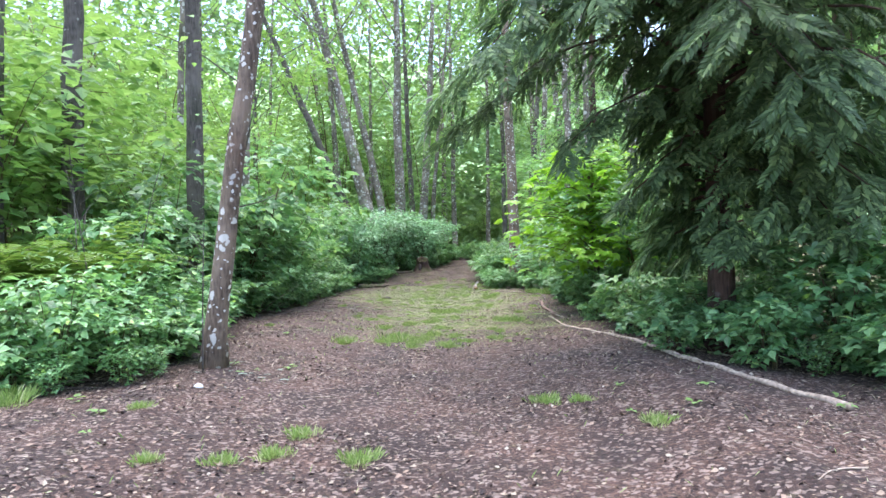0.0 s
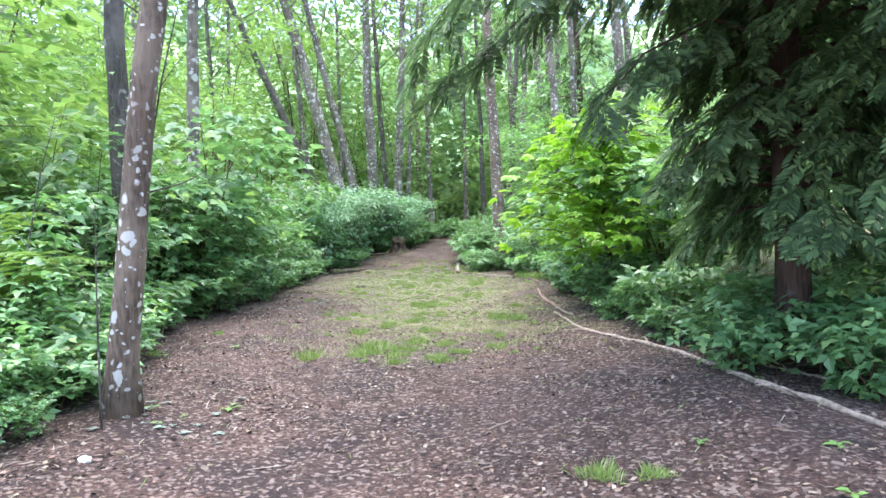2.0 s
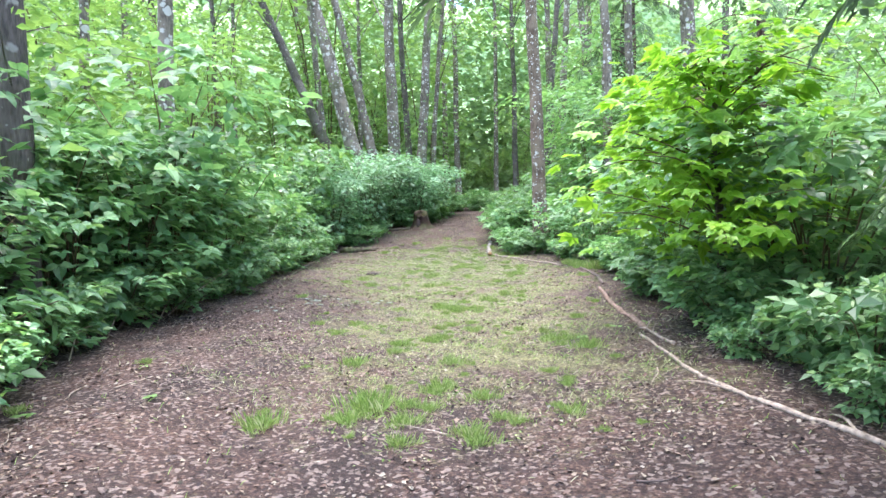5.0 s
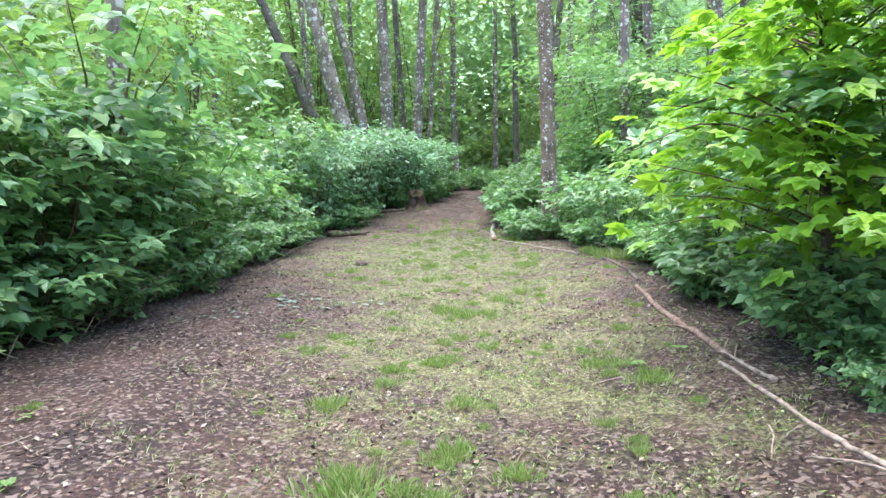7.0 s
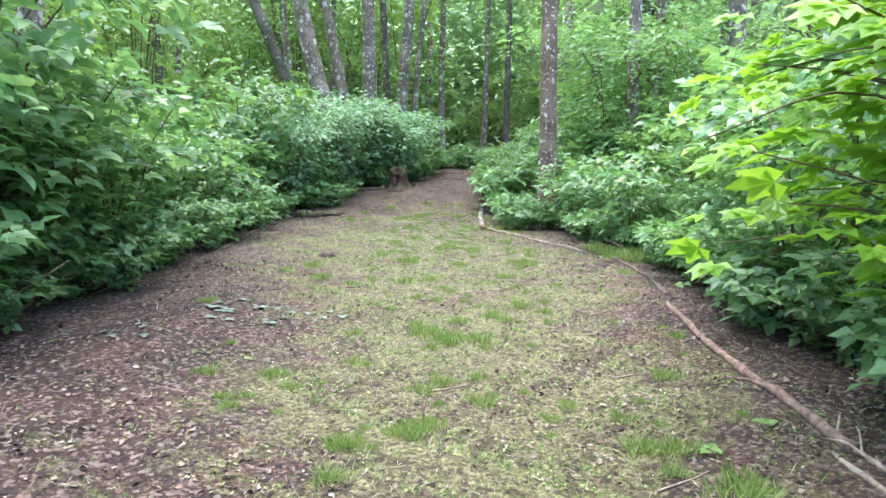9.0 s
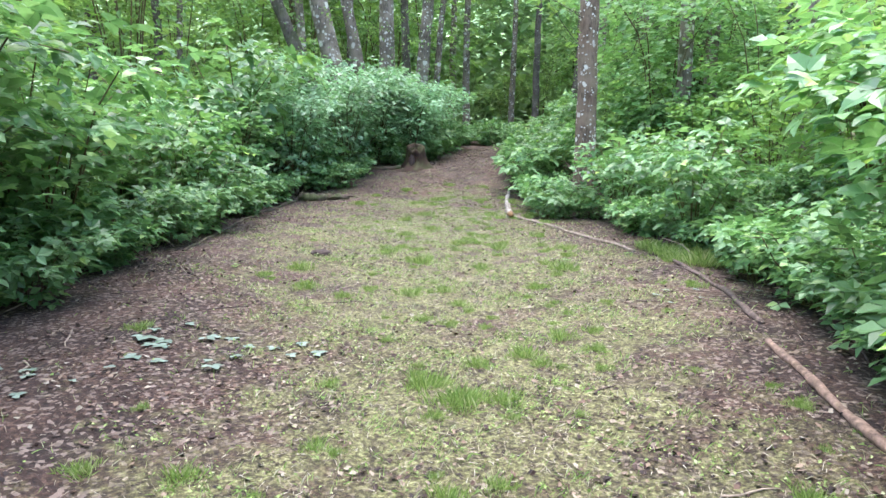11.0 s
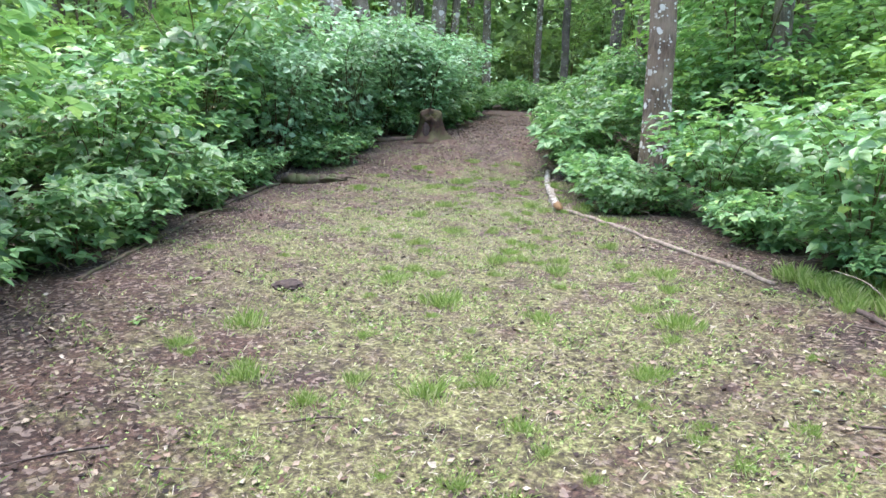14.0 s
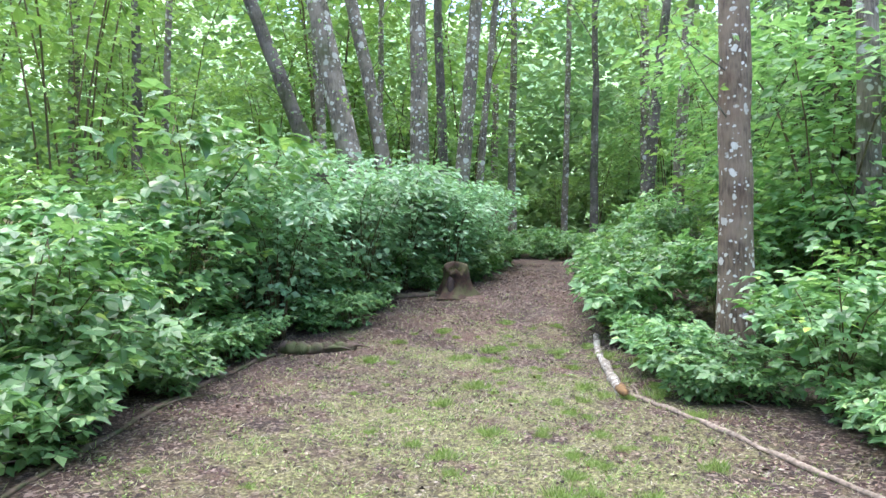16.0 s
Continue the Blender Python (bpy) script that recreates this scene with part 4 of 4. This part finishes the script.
lump("molehill", "small dark heap of damp soil in the grass", "soil heap", -1.4, 16.24, 0.11, 0.045, SOIL_DARK, 1)
lump("stone", "small pale grey stone on dark soil", "stone", -1.87, 5.17, 0.04, 0.022, PALE_STONE, 2)


def flat_leaf(label, x, y, size, seed, mat):
    g = np.random.default_rng(seed)
    v, f = scatter((TRIFOLIATE[0] * [1, 1, 0.35], TRIFOLIATE[1]), [at_ground(x, y, 0.014)], [(math.cos(seed), math.sin(seed), 0.05)], [(0.1, 0.1, 1)], [size])
    ob = build("fallen_leaf", v, f, mat)
    return tagged(ob, label, "leaf", "wilted leaves on the path")


for i in range(60):
    cx, cy = ((-1.6, 13.05), (-1.85, 6.4), (-2.2, 12.4), (-1.45, 13.15), (2.25, 14.4), (-1.6, 5.9))[i % 6]
    flat_leaf("wilted pale leaf lying on leaf litter", cx + g.normal(0, 0.28), cy + g.normal(0, 0.2), g.uniform(0.06, 0.16) if i % 6 in (0, 3) else g.uniform(0.045, 0.11), i, PALE_LEAF)


# ---- grass tufts ----
def tuft(seed):
    g = np.random.default_rng(seed)
    k = 260
    a = g.uniform(0, 6.28, k)
    P = np.stack([np.cos(a), np.sin(a), a * 0], -1) * (0.11 * g.uniform(0, 1, (k, 1)) ** 0.8 * (1 + 0.5 * np.sin(3 * a + seed))[:, None])
    A = np.stack([np.cos(a + g.normal(0, 1.2, k)), np.sin(a + g.normal(0, 1.2, k)), g.uniform(0.4, 4.0, k)], -1)
    v, f = scatter((BLADE[0] * [1, 0.4, 1], BLADE[1]), P, A, np.array([0, 0, 1.0]) + 0.01 * A, g.uniform(0.035, 0.1, k))
    return tagged(build("grass_tuft", v, f, GREEN_GRASS), "small bright green grass tuft in leaf litter", "grass tuft", "grass tufts")


TUFT = [tuft(i) for i in range(4)]
tuft_spots = [(-0.3, 3.65, 1.0), (-0.85, 3.7, 0.9), (-1.1, 3.5, 0.8), (-0.75, 4.1, 0.9), (-0.5, 8.68, 1.6), (-0.62, 8.45, 1.2), (-0.25, 8.42, 1.2), (-0.52, 8.85, 1.3), (-1.15, 8.3, 1.2), (-0.78, 9.83, 1.1), (-0.15, 10.8, 1.0),
              (-0.31, 14.7, 1.1), (-0.3, 16.1, 1.1), (0.8, 13.5, 1.0), (-0.7, 19.2, 1.1), (1.6, 3.9, 1.0), (1.0, 4.8, 0.9), (1.25, 4.7, 0.8), (-2.0, 4.4, 0.8), (-1.5, 3.4, 0.8), (-3.1, 4.6, 1.6), (-3.4, 4.7, 1.5)]
for i in range(250):
    y = g.uniform(8, 23)
    tuft_spots.append((0.25 + g.normal(0, 0.95), y, 0.35 + 0.8 * g.uniform() ** 2))
for i, (x, y, s) in enumerate(tuft_spots):
    m = Matrix.Translation(at_ground(x, y, 0.0)) @ Matrix.Rotation(g.uniform(0, 6.28), 4, "Z") @ Matrix.Scale(s, 4)
    if i < 4:
        TUFT[i].matrix_basis = m
    else:
        copy_thing(TUFT[i % 4], m)

def long_grass(seed):
    g = np.random.default_rng(seed)
    k = 420
    a = g.uniform(0, 6.28, k)
    P = np.stack([np.cos(a), np.sin(a), a * 0], -1) * g.uniform(0, 0.24, (k, 1))
    A = np.stack([np.cos(a + g.normal(0, 0.8, k)), np.sin(a + g.normal(0, 0.8, k)), g.uniform(1.0, 4.0, k)], -1)
    v, f = scatter((BLADE[0] * [1, 0.3, 1], BLADE[1]), P, A, np.array([0, 0, 1.0]) + 0.01 * A, g.uniform(0.06, 0.24, k))
    return tagged(build("long_grass", v, f, GREEN_GRASS), "clump of long thin grass beside the path", "grass", "long grass clumps")


LONG = [long_grass(i + 50) for i in range(3)]
for i in range(22):
    y = g.uniform(14.8, 17.0) if i < 17 else g.uniform(4.4, 5.0)
    x = float(path_right(y)) + g.uniform(0.2, 0.75) if i < 17 else float(path_left(y)) + g.uniform(-0.1, 0.4)
    m = Matrix.Translation(at_ground(x, y)) @ Matrix.Rotation(g.uniform(0, 6.28), 4, "Z") @ Matrix.Scale(g.uniform(0.5, 0.85), 4)
    if i < 3:
        LONG[i].matrix_basis = m
    else:
        copy_thing(LONG[i % 3], m)

# ---- twigs on the floor ----
for i in range(40):
    y = g.uniform(2.6, 15)
    x = g.uniform(float(path_left(y)) + 0.2, float(path_right(y)) - 0.2)
    a, ln = g.uniform(0, 6.28), g.uniform(0.12, 0.42)
    p = np.array([(x + math.cos(a) * ln * (s - 0.5) + g.normal(0, 0.012), y + math.sin(a) * ln * (s - 0.5) + g.normal(0, 0.012), 0) for s in (0, 0.33, 0.66, 1)])
    p[:, 2] = ground_z(p[:, 0], p[:, 1]) + 0.006
    v, f = tube(curve(p, 7), np.linspace(0.007, 0.003, 7), 5, 0.1)
    tagged(build("twig", v, f, DARKWOOD if i % 2 else DEADWOOD, smooth=True), "thin broken twig lying on leaf litter", "twig", "twigs on the path")


# ---- litter and grass: uncountable ----
def spread(k, bias):
    y = 1.5 + 29 * g.uniform(0, 1, k) ** bias
    lo, hi = path_left(y) - 0.6, path_right(y) + 0.6
    return lo + (hi - lo) * g.uniform(0, 1, k), y


def lay(x, y, lift, tilt, rough, shape, size):
    """Small flat bits strewn on the ground, each turned and tilted by chance."""
    k = len(x)
    a = g.uniform(0, 6.28, k)
    P = np.stack([x, y, ground_z(x, y) + g.uniform(0.002, lift, k)], -1)
    A = np.stack([np.cos(a), np.sin(a), g.normal(0, tilt, k)], -1)
    return scatter(shape, P, A, g.normal(0, rough, (k, 3)) + [0, 0, 1], size)


def clumps(x, y):
    return bumps(x, y, 5.3, 2.0) + 0.8 * bumps(x, y, 13.0, 5.0) + 0.6 * bumps(x, y, 31.0, 9.0)


pieces = []
for shape, k, lo, hi in ((CHIP, 150000, 0.008, 0.046), (STRAW, 150000, 0.012, 0.055)):
    x, y = spread(k, 1.25)
    keep = g.uniform(0, 1, k) < 0.5 + 0.6 * bumps(x, y, 1.7, 3.0) + 0.35 * clumps(x, y)
    x, y = x[keep], y[keep]
    pieces.append(lay(x, y, 0.016, 0.22, 0.42, shape, lo + (hi - lo) * g.uniform(0, 1, len(x)) ** 2.1))
v, f = join(pieces)
tagged(build("leaf_litter", v, f, LITTER), "brown and pale bits of leaves and bark", "leaf litter", kind="stuff")
x, y = spread(520000, 0.95)
keep = g.uniform(0, 1, len(x)) < turf_mask(x, y) * np.clip(0.62 + 0.5 * bumps(x, y, 3.7, 6.0) - 0.5 * clumps(x, y), 0, 1)
x, y = x[keep], y[keep]
v, f = lay(x, y, 0.024, 0.3, 0.4, (STRAW[0] * [1, 1.2, 1], STRAW[1]), g.uniform(0.01, 0.042, len(x)))
tagged(build("dry_grass", v, f, DRY), "pale dry grass clippings over the turf", "dry grass", kind="stuff")
x, y = spread(420000, 0.9)
keep = g.uniform(0, 1, len(x)) < turf_mask(x, y) * np.clip(0.12 + 0.75 * clumps(x, y) + 0.35 * bumps(x, y, 1.9, 8.0), 0, 1)
x, y = x[keep], y[keep]
v, f = lay(x, y, 0.03, 0.45, 0.6, KITE, g.uniform(0.008, 0.024, len(x)))
tagged(build("ground_cover", v, f, COVER), "small yellow-green leaves creeping through the turf", "ground cover", kind="stuff")
x, y = spread(330000, 0.9)
keep = g.uniform(0, 1, len(x)) < turf_mask(x, y) * np.clip(0.3 + 0.9 * clumps(x, y), 0, 1) + 0.006
x, y = x[keep], y[keep]
k = len(x)
a = g.uniform(0, 6.28, k)
A = np.stack([np.cos(a), np.sin(a), g.uniform(0.2, 1.8, k)], -1)
v, f = scatter(BLADE, np.stack([x, y, ground_z(x, y)], -1), A, np.array([0, 0, 1.0]) + 0.01 * A, g.uniform(0.022, 0.06, k))
tagged(build("grass", v, f, GRASS), "short thin yellow-green grass growing through litter", "grass", kind="stuff")


# ---- bare saplings and dry sticks at the shrub edge ----
for i, (x, y, dx, dy, h, r) in enumerate(((-2.0, 6.1, 0.45, 0.1, 2.9, 0.012), (-2.05, 5.75, 0.05, 0.0, 1.5, 0.008), (-3.5, 6.6, -0.35, 0.1, 2.1, 0.01), (-3.3, 6.9, 0.4, 0.1, 2.3, 0.009), (-3.9, 7.0, -0.2, 0.2, 2.4, 0.01))):
    root = thing("bare_sapling", "thin bare dark sapling beside the alder", "sapling", "bare saplings", at_ground(x, y, -0.03))
    line = curve([(0, 0, 0), (dx * 0.25, dy * 0.3, h * 0.4), (dx * 0.6, dy * 0.7, h * 0.75), (dx, dy, h)], 12)
    v, f = tube(line, np.linspace(r, r * 0.3, 12), 6, 0.05)
    build("stem", v, f, BARK_DARK, root, smooth=True)
    for j in range(5):
        q = line[4 + j]
        a = g.uniform(0, 6.28)
        tip = q + np.array([math.cos(a) * 0.3, math.sin(a) * 0.3, g.uniform(0.15, 0.4)])
        v, f = tube(curve([q, (q + tip) / 2 + [0, 0, 0.03], tip], 5), np.linspace(r * 0.4, r * 0.15, 5), 4)
        build("twig", v, f, BARK_DARK, root, smooth=True)
for i in range(46):
    left = i % 4 != 0 or i > 30
    y = g.uniform(9, 19) if i < 30 else g.uniform(10.3, 12.6)
    x = float(path_left(y)) - 0.15 - g.uniform(0, 0.35) if left else float(path_right(y)) + 0.25 + g.uniform(0, 0.3)
    a, ln = g.uniform(0, 6.28), g.uniform(0.25, 0.7) if i < 30 else g.uniform(0.5, 0.95)
    b = np.array(at_ground(x, y))
    tip = b + [math.cos(a) * ln * 0.8, math.sin(a) * ln * 0.8, g.uniform(0.05, 0.35) * ln * 2]
    v, f = tube(curve([b, (b + tip) / 2 + g.normal(0, 0.04, 3) + [0, 0, 0.03], tip], 7), np.linspace(0.007, 0.003, 7), 5, 0.1)
    tagged(build("dry_stick", v, f, DARKWOOD if i % 3 else DEADWOOD, smooth=True), "dry brown stick caught in the shrubs", "stick", "dry sticks at the edge")

# ---- broken log end among the shrubs ----
root = thing("fallen_log", "mossy log with a dark hollow end under shrubs", "log", "fallen branches", at_ground(-4.75, 10.9, 0.0))
line = curve([(0, 0, 0.02), (0.5, -0.1, 0.16), (1.0, -0.2, 0.3), (1.35, -0.27, 0.4)], 14)
v, f = tube(line, np.linspace(0.115, 0.095, 14), 14, 0.07, False)
build("bark", v, f, MOSSWOOD, root, smooth=True)
v, f = tube(line[::-1][1:6], [0.07, 0.075, 0.08, 0.085, 0.085], 14, 0.1)
build("hollow_core", v, f, SOIL_DARK, root, "dark rotten core", smooth=True)


# ---- seedlings on the path ----
def seedling(seed):
    g = np.random.default_rng(seed)
    root = thing("seedling", "small green seedling on leaf litter", "seedling", "seedlings on the path")
    for k in range(5):
        a = k * 1.3 + g.uniform(-0.3, 0.3)
        v, f = scatter(LEAFLET, [(math.cos(a) * 0.015, math.sin(a) * 0.015, g.uniform(0.01, 0.04))], [(math.cos(a), math.sin(a), g.uniform(0.0, 0.5))], [(0.1, 0.1, 1)], [g.uniform(0.04, 0.08)])
        build("leaf", v, f, LEAF_WARM, root)
    return root


SEED = [seedling(900 + i) for i in range(3)]
seed_spots = [(1.62, 5.0), (2.2, 4.7), (1.9, 4.1), (1.5, 4.2), (-1.75, 5.9), (-1.65, 6.1), (-1.9, 6.2), (-1.4, 6.4), (2.4, 6.6), (2.6, 6.3), (-2.2, 4.2), (-2.0, 3.7)]
for i in range(20):
    y = g.uniform(3.5, 22)
    e = path_left(y) + abs(g.normal(0, 0.7)) if i % 2 else path_right(y) - abs(g.normal(0, 0.5))
    seed_spots.append((float(e), y))
for i, (x, y) in enumerate(seed_spots):
    m = Matrix.Translation(at_ground(x, y)) @ Matrix.Rotation(g.uniform(0, 6.28), 4, "Z") @ Matrix.Scale(g.uniform(0.6, 1.2), 4)
    if i < 3:
        SEED[i].matrix_basis = m
    else:
        copy_thing(SEED[i % 3], m)
